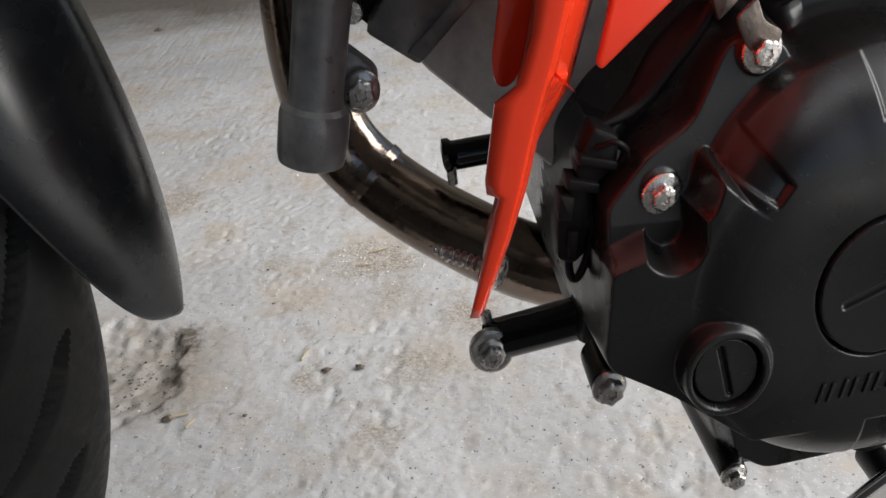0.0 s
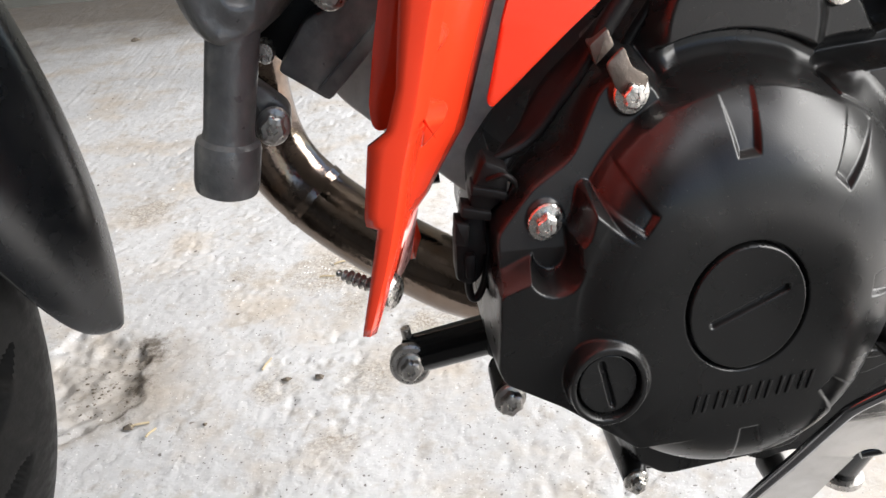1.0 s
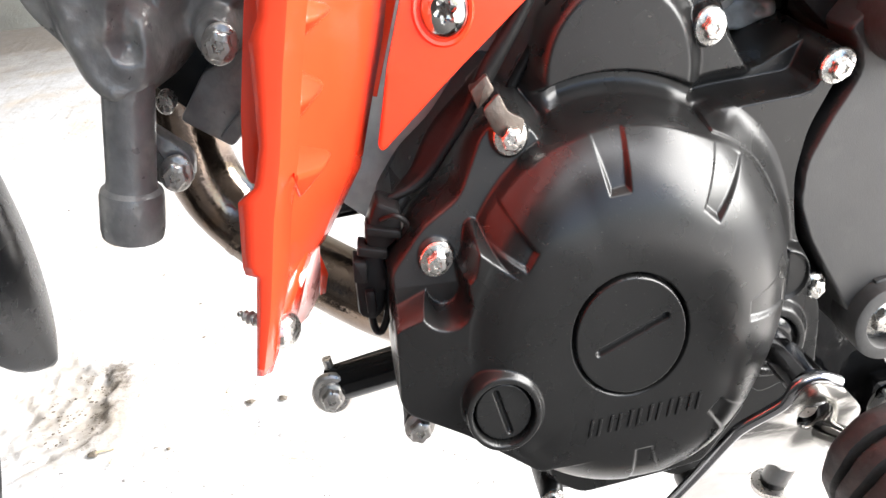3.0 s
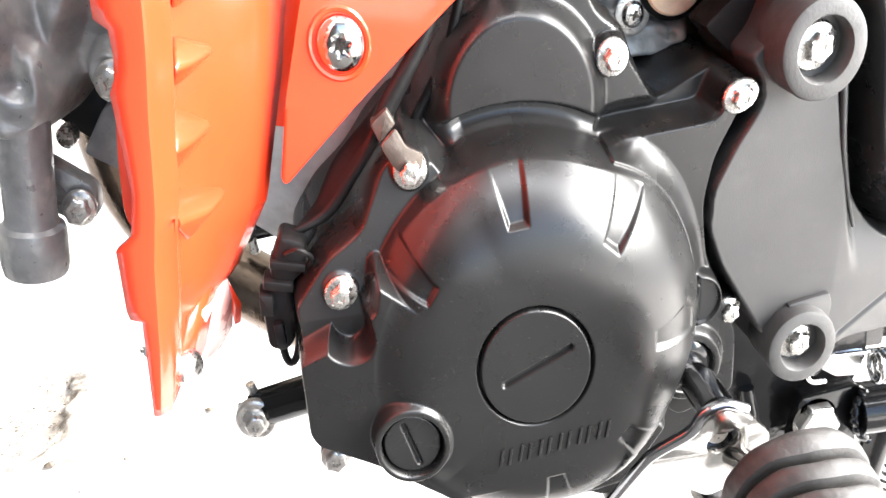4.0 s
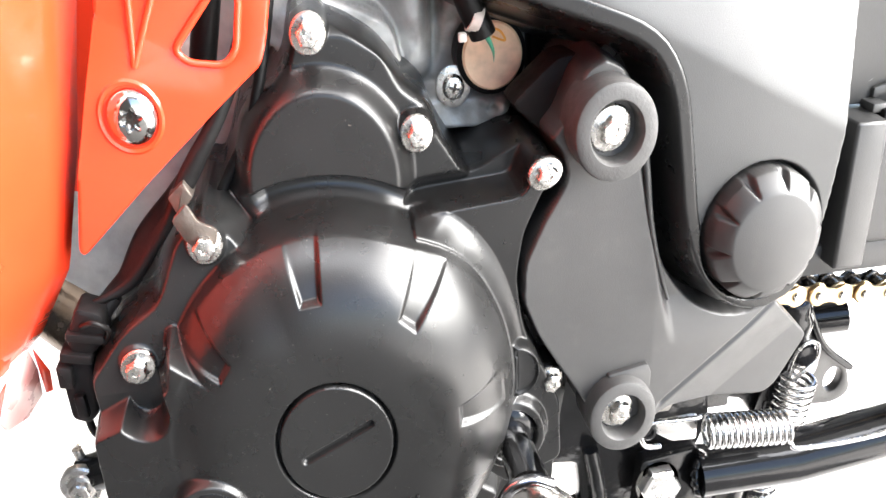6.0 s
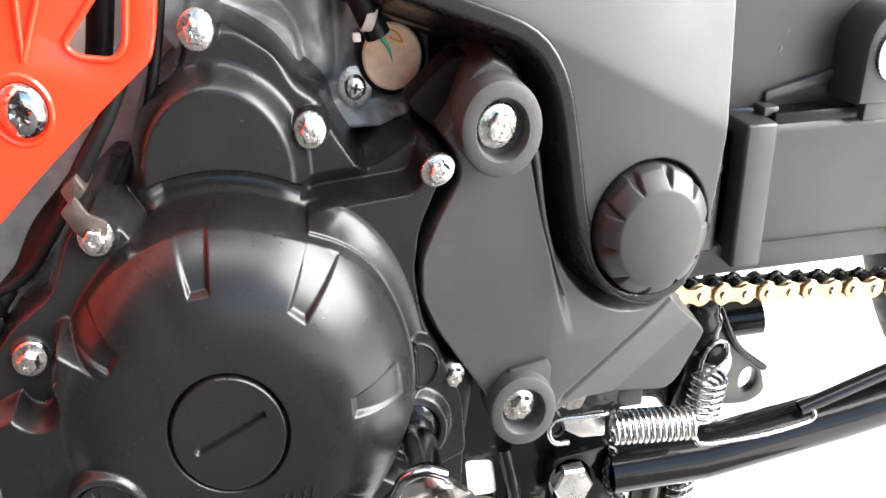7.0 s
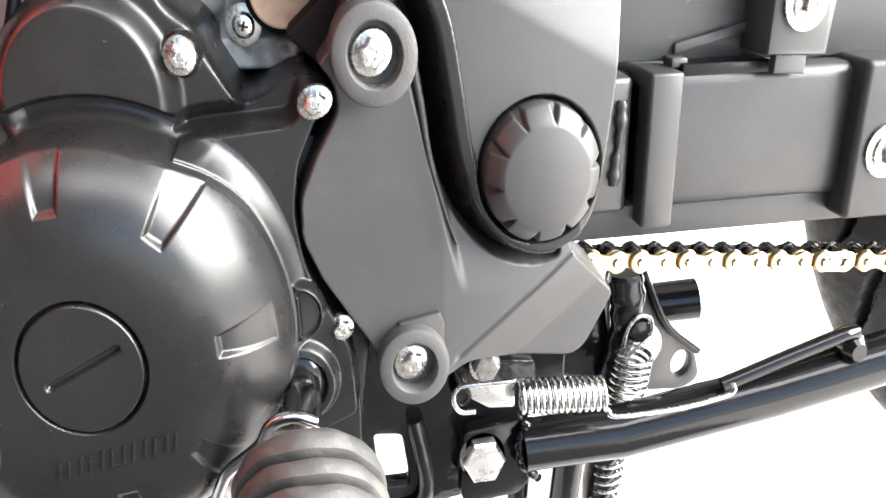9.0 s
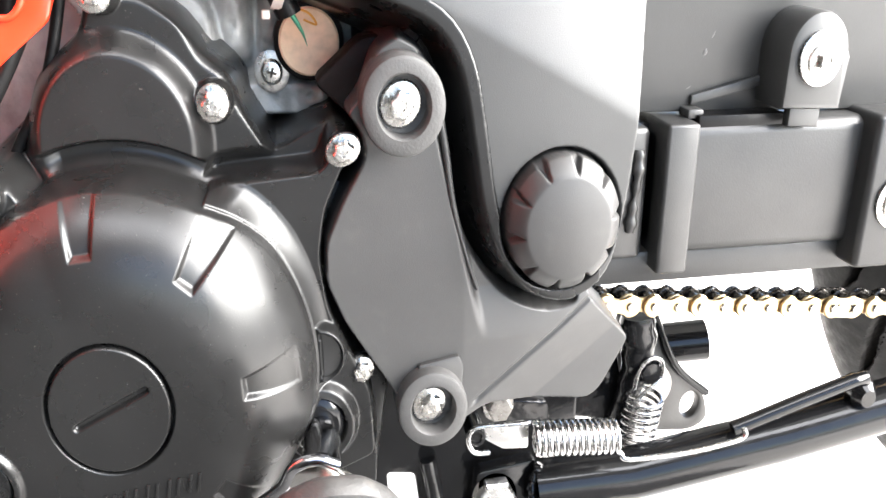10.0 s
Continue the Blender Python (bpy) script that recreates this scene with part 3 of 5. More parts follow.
def engine_y(X, Z):
    y = np.full(X.shape, 0.42)
    body = [(.147, .400), (.145, .36), (.150, .343), (.172, .330), (.198, .312), (.210, .270), (.222, .258), (.268, .263), (.281, .256), (.292, .261), (.325, .262), (.338, .285), (.340, .316), (.340, .345), (.335, .367), (.329, .384), (.3215, .404), (.319, .427), (.321, .446), (.329, .463), (.334, .472), (.327, .484), (.315, .478), (.300, .470), (.292, .487), (.288, .501), (.278, .510), (.276, .514), (.266, .525), (.253, .534), (.238, .538), (.233, .518), (.215, .503), (.207, .480), (.199, .467), (.186, .464), (.175, .450), (.160, .437), (.148, .420)]
    y = raised(y, poly(X, Z, body, .005), 0.342, 0.003)
    left = [(.149, .417), (.163, .434), (.178, .444), (.188, .466), (.200, .477), (.209, .467), (.217, .458), (.225, .43), (.20, .385), (.15, .385)]
    y = raised(y, poly(X, Z, left), 0.3065 + 0.17 * np.clip(Z - 0.42, -0.01, 0.06), 0.0030)
    right = [(.262, .430), (.264, .4570), (.279, .4605), (.297, .4622), (.3190, .4640), (.3215, .474), (.327, .480), (.333, .474), (.327, .460), (.3205, .446), (.3175, .427), (.320, .404), (.3275, .385), (.336, .364), (.337, .330), (.31, .318), (.27, .36), (.27, .44)]
    y = raised(y, poly(X, Z, right, .005), 0.3245, 0.0022)
    lower = [(.203, .316), (.214, .276), (.229, .266), (.267, .272), (.29, .277), (.31, .31), (.26, .35), (.20, .34)]
    y = raised(y, poly(X, Z, lower, .005), 0.330, 0.003)
    # starter gear bulge, cut off by an arched channel over the dome
    bulge = [(.208, .470), (.216, .494), (.234, .516), (.239, .531), (.258, .529), (.271, .520), (.277, .506), (.286, .499), (.290, .487), (.301, .4685), (.283, .4675), (.268, .4640), (.25, .455), (.222, .455)]
    y = raised(y, poly(X, Z, bulge), 0.3365, 0.003)
    rb = disc(X, Z, 0.2445, 0.4755)
    y = raised(y, rb - 0.0308, 0.3275, 0.0045)
    rd = disc(X, Z, DX, DZ)
    ad = np.arctan2((Z - DZ) / ZS, X - DX)
    # channel with a fillet where the bulge meets the dome
    seat = np.clip((ad - 0.90) / 0.15, 0, 1) * np.clip((2.02 - ad) / 0.2, 0, 1)
    deep = step(rd - DR - 0.0088, 0.0011) * seat
    y = np.maximum(y, y * (1 - deep) + 0.3350 * deep)
    y = y - 0.0070 * np.clip(1 - (rd - DR) / 0.0060, 0, 1) ** 1.8 * seat
    # bosses
    for bx, by, bz in ENGINE_BOLTS:
        y = raised(y, disc(X, Z, bx, bz) - 0.0064, by, 0.0011)
    # gear shaft boss and blind boss
    r = disc(X, Z, 0.312, 0.351)
    y = raised(y, r - 0.0155, 0.3195, 0.0018)
    y = sunk(y, r - 0.0105, 0.006, 0.001)
    # lobe with the small plug
    lobe = [(.149, .399), (.147, .363), (.150, .356), (.172, .344), (.202, .322), (.235, .33), (.235, .40), (.205, .4165), (.1992, .4193), (.1931, .4230), (.1862, .4298), (.1825, .4328), (.180, .420), (.168, .408)]
    d = np.maximum(poly(X, Z, lobe, .003), 0.0082 - rod(X, Z, (0.169, 0.421), (0.170, 0.409)))
    crease = 0.191 - 0.226 * (Z - 0.39) - X
    slope = 0.2872 + 0.02 * np.clip(0.225 - X, 0, 0.05) + 0.13 * 0.5 * (crease + np.sqrt(crease ** 2 + 0.0012 ** 2))
    r = disc(X, Z, DX, DZ)
    ang = np.arctan2((Z - DZ) / ZS, X - DX)
    dome = dome_y(r, ang)
    h = np.clip(0.5 + 0.5 * (slope - dome) / 0.007, 0, 1)
    blend = slope * (1 - h) + dome * h - 0.0035 * h * (1 - h)
    m = step(d, 0.0022)
    y = np.minimum(y, y * (1 - m) + np.where(r < DR + 0.004, blend, slope) * m)
    # dome, fuller on the side of the shaft, where a fillet leads down to the plate
    full = DR + 0.0050 * soft(1.25, 0.55, ang) * soft(-0.75, -0.15, ang)
    m = step(r - full, 0.0016)
    y = np.minimum(y, y * (1 - m) + dome * m)
    wide = 0.0006 + (0.0052 + 0.0030 * soft(0.2, 0.9, ang)) * soft(1.08, 0.88, ang) * np.sqrt(np.clip((ang + 0.7) / 0.5, 0, 1))
    w = (r - full - 0.0004) / wide
    rim = dome_y(full, ang) + 0.0035
    fillet = rim + (0.3243 - rim) * (1 - (1 - np.clip(w, 0, 1)) ** 1.5) + np.clip(w - 1, 0, 100) * 0.06
    y = np.where((r > full - 0.0030) & (wide > 0.0015), np.minimum(y, fillet), y)
    base = dome_y(full, ang) + 0.0023
    y = np.minimum(y, np.where(r > full - 0.0012, base + np.clip(r - full + 0.0012, 0, 1) * 14, 9))
    y = np.where(r < DR + 0.012, np.minimum(y, 0.350), y)
    for a in NOTCHES:
        c, s = math.cos(radians(a)), math.sin(radians(a))
        p = (X - NX) * c + (Z - NZ) / ZS * s
        q = -(X - NX) * s + (Z - NZ) / ZS * c
        half = 0.0032 + np.clip(p - 0.046, 0, 1) * 0.17
        inside = np.maximum(np.maximum(np.abs(q) - half, 0.0465 - p), np.maximum(p - 0.0662, r - full + 0.0008))
        depth = 0.0006 + 0.0026 * np.clip(1 - (p - 0.0465) / 0.022, 0, 1) - 0.12 * q
        m = step(inside, 0.0009) * {142: 0.75, -83: 0.5, -43: 0.5}.get(a, 0.85)
        y = y + np.clip(depth, 0, 0.005) * m
    # blind boss beside the dome
    rb = disc(X, Z, 0.3140, 0.3855)
    y = raised(y, np.maximum(rb - 0.0104, full + 0.0015 - r), 0.3175, 0.0012)
    y = np.where(r > full + 0.002, sunk(y, rb - 0.0088, 0.0016, 0.0005), y)
    # seats of the two plugs
    y = sunk(y, disc(X, Z, 0.2375, 0.389) - 0.0221, 0.004, 0.0004)
    r2 = disc(X, Z, 0.188, 0.361)
    y = raised(y, r2 - 0.0150, 0.2822, 0.0010)
    y = sunk(y, r2 - 0.0119, 0.009, 0.0005)
    return y


cover = relief("engine_cover", 0.135, 0.350, 0.245, 0.548, 0.00042, engine_y, BLACK, bike, "satin black engine side cover with a notched dome", cut=0.400)


def plug_y(X, Z):
    r = disc(X, Z, 0.2375, 0.389)
    y = np.full(X.shape, 0.30)
    y = raised(y, r - 0.0213, 0.2836, 0.0006)
    return sunk(y, rod(X, Z, (0.2255, 0.3835), (0.2505, 0.3965)) - 0.0011, 0.0022, 0.0005)


def small_plug_y(X, Z):
    r = disc(X, Z, 0.188, 0.361)
    y = np.full(X.shape, 0.305)
    y = raised(y, r - 0.0114, 0.2845, 0.0006)
    return sunk(y, rod(X, Z, (0.1855, 0.3705), (0.1900, 0.3515)) - 0.0009, 0.002, 0.0004)


relief("inspection_plug", 0.213, 0.262, 0.359, 0.419, 0.0004, plug_y, BLACK, cover, "round slotted black plug", cut=0.2985)
relief("timing_plug", 0.1735, 0.2005, 0.3455, 0.3795, 0.0004, small_plug_y, BLACK, cover, "small slotted black plug", cut=0.303)
for k in range(6):
    for dx, dz in ((-0.0017, 0.0), (0.0017, 0.0002)):
        x, z = 0.2240 + 0.0079 * k + dx, 0.3478 + 0.0014 * k + dz
        y = float(dome_y(np.hypot(x - DX, (z - DZ) / ZS), math.atan2((z - DZ) / ZS, x - DX)))
        o = [(x - 0.0014, z - 0.0042), (x - 0.0002, z - 0.0040), (x + 0.0012, z + 0.0042), (x + 0.0000, z + 0.0040)]
        plate("raised_mark", o, y - 0.0007, y + 0.003, BLACK, cover, bevel=0.0002)
for (x, y, z), data, turn in zip(ENGINE_BOLTS, (BOLT, BOLT, BOLT, BOLT, BOLT_SMALL, BOLT_SMALL, BOLT), (0.2, 0.5, 0.1, 0.8, 0.3, 0.6, 0.2)):
    bolt(cover, x, y + 0.0004, z, data, turn, "shiny zinc flange bolt")
bolt(cover, 0.290, 0.330, 0.2505, BOLT_SMALL, 0.4, "shiny zinc flange bolt")
turned("bolt_lug", [(0.0068, 0), (0.0068, 0.02), (0.006, 0.021)], (0.290, 0.352, 0.2505), BLACK, cover)
turned("bolt_lug", [(0.0066, 0), (0.0066, 0.02), (0.006, 0.021)], (0.155, 0.335, 0.3360), BLACK, cover)
bolt(cover, 0.155, 0.3140, 0.3360, BOLT_DULL, 0.4, "dull steel bolt under the cover")

# -- engine: cast case and cylinder behind the covers --
case = plate("crankcase", [(.150, .335), (.20, .30), (.22, .262), (.322, .264), (.336, .30), (.345, .36), (.36, .40), (.338, .452), (.30, .458), (.27, .50), (.235, .52), (.20, .465), (.155, .43)], 0.3435, 0.53, BLACK, bike, "black crankcase behind the cover", bevel=0.004)
plate("cylinder_block", [(.086, .50), (.080, .468), (.098, .444), (.150, .394), (.21, .39), (.27, .50), (.26, .62), (.13, .64)], 0.384, 0.52, CAST, bike, "grey cast aluminium cylinder block", bevel=0.005)


def head_y(X, Z):
    y = np.full(X.shape, 0.47)
    body = [(.235, .50), (.26, .470), (.345, .473), (.35, .50), (.345, .60), (.22, .60)]
    y = raised(y, poly(X, Z, body, .008), 0.393, 0.004)
    y = raised(y, rod(X, Z, (0.286, 0.60), (0.287, 0.505)) - 0.0085, 0.379, 0.007)
    y = sunk(y, rod(X, Z, (0.2985, 0.60), (0.2975, 0.495)) - 0.002, 0.012, 0.0035)
    y = raised(y, rod(X, Z, (0.312, 0.56), (0.3005, 0.494)) - 0.009, 0.384, 0.005)
    y = raised(y, rod(X, Z, (0.293, 0.4815), (0.312, 0.4815)) - 0.0075, 0.375, 0.003)
    y = raised(y, disc(X, Z, 0.3215, 0.483) - 0.006, 0.371, 0.005)
    y = sunk(y, disc(X, Z, 0.3175, 0.483) - 0.0012, 0.004, 0.001)
    lip = [(.236, .545), (.256, .5345), (.266, .530), (.275, .525), (.2785, .519), (.280, .510), (.2815, .501), (.288, .496), (.2895, .488), (.285, .478), (.25, .49), (.22, .53), (.225, .60)]
    y = raised(y, poly(X, Z, lip, .004), 0.366, 0.0012)
    return y + 0.0012 * fbm(X, Z, 110.0, 8) + 0.003 * fbm(X, Z, 34.0, 9)


head = relief("cylinder_head", 0.215, 0.358, 0.448, 0.605, 0.001, head_y, HEADCAST, bike, "rough dark grey cast engine head", cut=0.465)
turned("washer", [(0.0074, 0), (0.0074, 0.0010), (0.0066, 0.0013)], (0.3015, 0.376, 0.4935), DULL, head, n=32)
turned("screw", [(0.0047, 0.001), (0.0046, 0.0020), (0.0036, 0.0034), (0.0014, 0.0040)], (0.3015, 0.376, 0.4935), ZINC, head, "cross-head screw", n=28)
for a in (0.3, 0.3 + math.pi / 2):
    b = box_bm(-0.0022, 0.0022, 0.3708, 0.3722, -0.0005, 0.0005, 0.0002, 1)
    bmesh.ops.rotate(b, verts=b.verts, cent=(0, 0, 0), matrix=Matrix.Rotation(a, 3, "Y"))
    bmesh.ops.translate(b, verts=b.verts, vec=(0.3015, 0, 0.4935))
    from_bm("screw_slot", b, GREASE, head)
boot = turned("sensor_boot", [(0.0145, -0.02), (0.0150, 0.0), (0.0146, 0.003), (0.0128, 0.0042)], (0.3178, 0.376, 0.506), WIRE, bike, "black rubber boot with a tan cap", n=36, stretch=1.14)
turned("tan_cap", [(0.0126, 0.0), (0.0126, 0.0046), (0.0118, 0.0056), (0.004, 0.0060)], (0.3178, 0.376, 0.506), TAN, boot, "tan round rubber cap", n=36, stretch=1.14)
tube("plug_wire", smooth_path([(0.296, 0.352, 0.556), (0.305, 0.352, 0.532), (0.3105, 0.353, 0.519)]), 0.0052, WIRE, boot)
tube("cable_tie", [(0.3055, 0.352, 0.5265), (0.3090, 0.352, 0.5250)], 0.0056, NYLON, boot, "greyish nylon cable tie", n=14)
box("tie_lock", 0.3000, 0.3032, 0.347, 0.350, 0.5180, 0.5215, NYLON, boot, bevel=0.0006)
tube("green_wire", smooth_path([(0.311, 0.352, 0.520), (0.315, 0.357, 0.512), (0.317, 0.365, 0.505)]), lambda t: 0.0011 * (1.1 - t), GREEN, boot, n=8)
tube("orange_wire", smooth_path([(0.311, 0.353, 0.522), (0.318, 0.358, 0.519), (0.321, 0.362, 0.514), (0.316, 0.362, 0.516)]), 0.0005, ORANGE, boot, n=6)

# -- outline shared by the frame cover and the parts beside it --
def frame_d(X, Z):
    o = [(.30, .575), (.302, .545), (.340, .530), (.364, .520), (.3735, .503), (.3785, .470), (.3815, .448), (.388, .427), (.400, .411), (.418, .405), (.434, .416), (.4395, .45), (.4455, .53), (.452, .64), (.30, .64)]
    return sd_poly(X, Z / ZS, [(x, z / ZS) for x, z in rounded(o, .012, 4)])


# -- sprocket cover --
def sprocket_y(X, Z):
    y = np.full(X.shape, 0.37)
    o = [(.3345, .4925), (.3278, .4852), (.3335, .4785), (.3354, .4690), (.3312, .4610), (.3257, .4515), (.3180, .434), (.317, .416), (.3235, .398), (.333, .381), (.344, .362), (.352, .340), (.372, .342), (.386, .3500), (.412, .3465), (.436, .3425), (.443, .3480), (.456, .374), (.434, .398), (.424, .43), (.40, .50), (.36, .52), (.341, .51)]
    base = 0.3225 + 0.06 * np.clip(X - 0.375, 0, 1)
    side = (X - 0.3815) * (0.476 - 0.398) / ZS + ((Z - 0.398) / ZS) * 0.0165
    side = side / np.hypot(0.078 / ZS, 0.0165)
    ridge_end = np.clip((Z - 0.384) / 0.024, 0, 1) ** 1.5
    base = base + (0.0042 * step(-side, 0.0022) * ridge_end)
    diag = ((X - 0.430) * -(0.396 - 0.353) / ZS + (Z - 0.396) / ZS * (0.430 - 0.379))
    diag = diag / np.hypot(0.043 / ZS, 0.051)
    base = base + 0.34 * np.clip(-diag, 0, 0.02)
    base = base + 0.0016 * np.exp(-(diag / 0.0009) ** 2) * step(0.380 - X, 0.002)
    fd = frame_d(X, Z)
    m = step(fd - 0.0090, 0.0012) * step(X - 0.425, 0.002)
    base = np.maximum(base, base * (1 - m) + 0.352 * m)
    m = step(poly(X, Z, o, .004), 0.0013)
    return y * (1 - m) + base * m


sprocket = relief("sprocket_cover", 0.310, 0.462, 0.330, 0.525, 0.0006, sprocket_y, PLASTIC, bike, "matt grey-black plastic sprocket cover", cut=0.366)
for (x, y, z), R in (((0.3495, 0.3085, 0.490), 0.0157), ((0.3602, 0.3145, 0.357), 0.0152)):
    g = turned("grommet", [(R, -0.02), (R, -0.0015), (R * 0.97, 0), (R * 0.90, 0.0006), (R * 0.66, 0.0006), (R * 0.62, -0.0004), (R * 0.59, -0.0070), (R * 0.3, -0.0075)], (x, y, z), GROMMET, sprocket, "round rubber mounting grommet", n=48)
    bolt(g, x - 0.0005, y + 0.0072, z, BOLT_BIG, 0.35, "zinc flange bolt")
plate("cover_lug", rounded([(.3545, .376), (.3725, .3795), (.3745, .374), (.373, .352), (.36, .352)], .0015, 2), 0.3200, 0.328, PLASTIC, sprocket)
plate("cover_bracket", rounded([(.318, .494), (.334, .478), (.372, .478), (.374, .530), (.352, .512), (.337, .511)], .003, 2), 0.341, 0.360, MATT, sprocket, "black bracket behind the cover", bevel=0.002)
box("frame_rail", 0.337, 0.437, 0.386, 0.43, 0.41, 0.64, WIRE, bike, "black frame rail behind the covers", bevel=0.004)

tube("cover_ridge", smooth_path([(0.3635, 0.3235, 0.4935), (0.3672, 0.3228, 0.470), (0.3705, 0.3228, 0.446), (0.3765, 0.3238, 0.422), (0.381, 0.3245, 0.408)], 5), lambda t: 0.0018 * (1 - 0.6 * t), PLASTIC, sprocket, n=10)

# -- frame cover with the pivot cap --
def frame_y(X, Z):
    d = frame_d(X, Z)
    edge = np.where(X < 0.42, 0.0105, 0.004)
    t = np.clip(d / edge, 0, 1)
    top = 0.313 + 0.05 * (0.40 - X + np.sqrt((0.40 - X) ** 2 + 0.02 ** 2) - 0.02)
    # upper half leans back from a crease
    c = ((X - 0.368) * (0.521 - 0.478) / ZS + (Z - 0.521) / ZS * (0.443 - 0.368)) / np.hypot(0.043 / ZS, 0.075)
    top = top + 0.30 * np.where(c > 0, np.sqrt(c * c + 0.0025 ** 2) - 0.0025, 0)
    wall = np.where(t > 0, (0.5 - 0.5 * np.cos(np.pi * t)) * 0.034, 0)
    top = top + 0.008 * step(disc(X, Z, 0.4125, 0.441) - 0.0245, 0.0004)
    whole = top + wall + np.clip(d - edge, 0, 1) * 6
    return d, whole


def frame_face(X, Z):
    d, y = frame_y(X, Z)
    return np.where((d > -0.0040) & (X < 0.425), 0.386, y)


def frame_edge(X, Z):
    d, y = frame_y(X, Z)
    return np.where((d < -0.0066) | (X > 0.430), 0.386, y + 0.0014 - 0.0021 * np.clip((d + 0.0056) / 0.0014, 0, 1))


frame_panel = relief("frame_cover", 0.290, 0.462, 0.395, 0.640, 0.0006, frame_face, COVER, bike, "matt dark grey frame cover", cut=0.385)
relief("frame_edge", 0.290, 0.445, 0.395, 0.640, 0.0006, frame_edge, BLACK, frame_panel, "black rounded frame edge", cut=0.385)


def cap_y(X, Z):
    r = disc(X, Z, 0.4125, 0.441)
    a = np.arctan2((Z - 0.441) / ZS, X - 0.4125)
    top = np.where(r < 0.0165, 0.3015 - 0.0018 * (1 - (r / 0.0165) ** 2), 0.3015 + 0.0075 * np.clip((r - 0.0165) / 0.007, 0, 1) ** 1.5)
    w = np.abs((a / (2 * np.pi) * 10 + 0.25) % 1 - 0.5) * 2 * np.pi / 10 * r
    n = np.maximum(w - 0.0021 * np.clip((r - 0.0178) / 0.0058, 0, 1), 0.0178 - r)
    top = np.maximum(top, top + 0.0042 * step(n, 0.0004))
    m = step(r - 0.0234, 0.0005)
    return 0.33 * (1 - m) + top * m


cap = relief("pivot_cap", 0.385, 0.440, 0.406, 0.476, 0.0005, cap_y, PLASTIC, frame_panel, "round notched plastic pivot cap", cut=0.328)

# -- chain --
def link_mesh(name, inner, clip=False):
    V, F, M = [], [], []
    pitch = 0.013

    def add(v, f, m):
        o = len(V)
        V.extend(v)
        F.extend(tuple(i + o for i in t) for t in f)
        M.extend([m] * len(f))

    for near in (True, False):
        y = (-0.0052 if inner else -0.0075) if near else (0.0042 if inner else 0.0065)
        ring = []
        waist = 0.0054 if clip else 0.0036
        for s in (1, -1):
            for k in range(20):
                if k < 14:
                    t = math.pi * (k / 13 - 0.5) * 1.12
                    x, z = pitch / 2 + 0.0057 * math.cos(t), 0.0057 * math.sin(t)
                else:
                    x = pitch / 2 * (0.62 - 0.24 * (k - 14))
                    z = waist + (0.0052 - waist) * min(1, (abs(x) / 0.0052)) ** 2
                ring.append((s * x, s * z * 1.04))
        v = [(x, y, z) for x, z in ring] + [(x, y + 0.0012, z) for x, z in ring] + [(x * 0.95, y - 0.0003, z * 0.93) for x, z in ring]
        f = [(k, (k + 1) % 40, 40 + (k + 1) % 40, 40 + k) for k in range(40)] + [(80 + k, 80 + (k + 1) % 40, (k + 1) % 40, k) for k in range(40)] + [tuple(range(80, 120)), tuple(range(40, 80))[::-1]]
        add(v, f, 0 if near else 1)
    for sx in (-1, 1):
        v, f = lathe([(0.0021, -0.0085), (0.0021, 0.0087 if not inner else 0.0079), (0.0017, 0.0092 if not inner else 0.0081)], 14, (sx * pitch / 2, 0, 0), stretch=ZS)
        if not inner:
            add(v, f, 2)
        else:
            v, f = lathe([(0.0036, -0.004), (0.0036, 0.004)], 16, (sx * pitch / 2, 0, 0), stretch=ZS)
            add(v, f, 1)
    if clip:
        for s in (-1, 1):
            v = [(s * 0.0058 + r * math.cos(a), y, r * math.sin(a)) for y in (-0.0083, -0.0076) for q in range(8) for r, a in (((0.0034 if q % 2 else 0.0013), math.pi * q / 4),)]
            add(v, [tuple(range(8)), tuple(range(8, 16))[::-1]] + [(q, (q + 1) % 8, 8 + (q + 1) % 8, 8 + q) for q in range(8)], 1)
    ob = mesh(name, V, F, None, mats=[GOLD, GREASE, STEEL], index=M, sharp=40)
    me = ob.data
    bpy.data.objects.remove(ob)
    return me


chain = new("drive_chain")
under(chain, bike, "gold drive chain with dark greasy inner rollers")
INNER, OUTER, MASTER = link_mesh("inner_link", True), link_mesh("outer_link", False), link_mesh("master_link", False, True)
c0, cd = Vector((0.482, 0.376, 0.3705)), Vector((1, 0.035, -0.108)).normalized()
for k in range(-4, 22):
    p = c0 + cd * (0.01302 * (k + 0.5))
    ob = new("link", INNER if k % 2 else (MASTER if k == 8 else OUTER))
    ob.location, ob.rotation_euler = p, (0, 0.108, 0.035)
    under(ob, chain)

# -- swingarm --
arm = box("swingarm", 0.4705, 0.72, 0.352, 0.395, 0.405, 0.468, ARM, bike, "satin black rectangular swingarm", bevel=0.006, seg=4)
box("lower_rail", 0.44, 0.72, 0.356, 0.40, 0.390, 0.4065, ARM, arm, bevel=0.002)
box("clamp_band", 0.4705, 0.4855, 0.3455, 0.40, 0.3985, 0.4695, ARM, arm, "satin black band round the swingarm", bevel=0.0016, seg=3)
box("pivot_end", 0.43, 0.4660, 0.3535, 0.395, 0.404, 0.4670, ARM, arm, "satin black pivot end of the swingarm", bevel=0.003, seg=3)
# near-black filler that gives the gap beside the clamp band its shade
box("gap_filler", 0.44, 0.4800, 0.3680, 0.394, 0.4055, 0.4655, WIRE, arm, bevel=0.001)
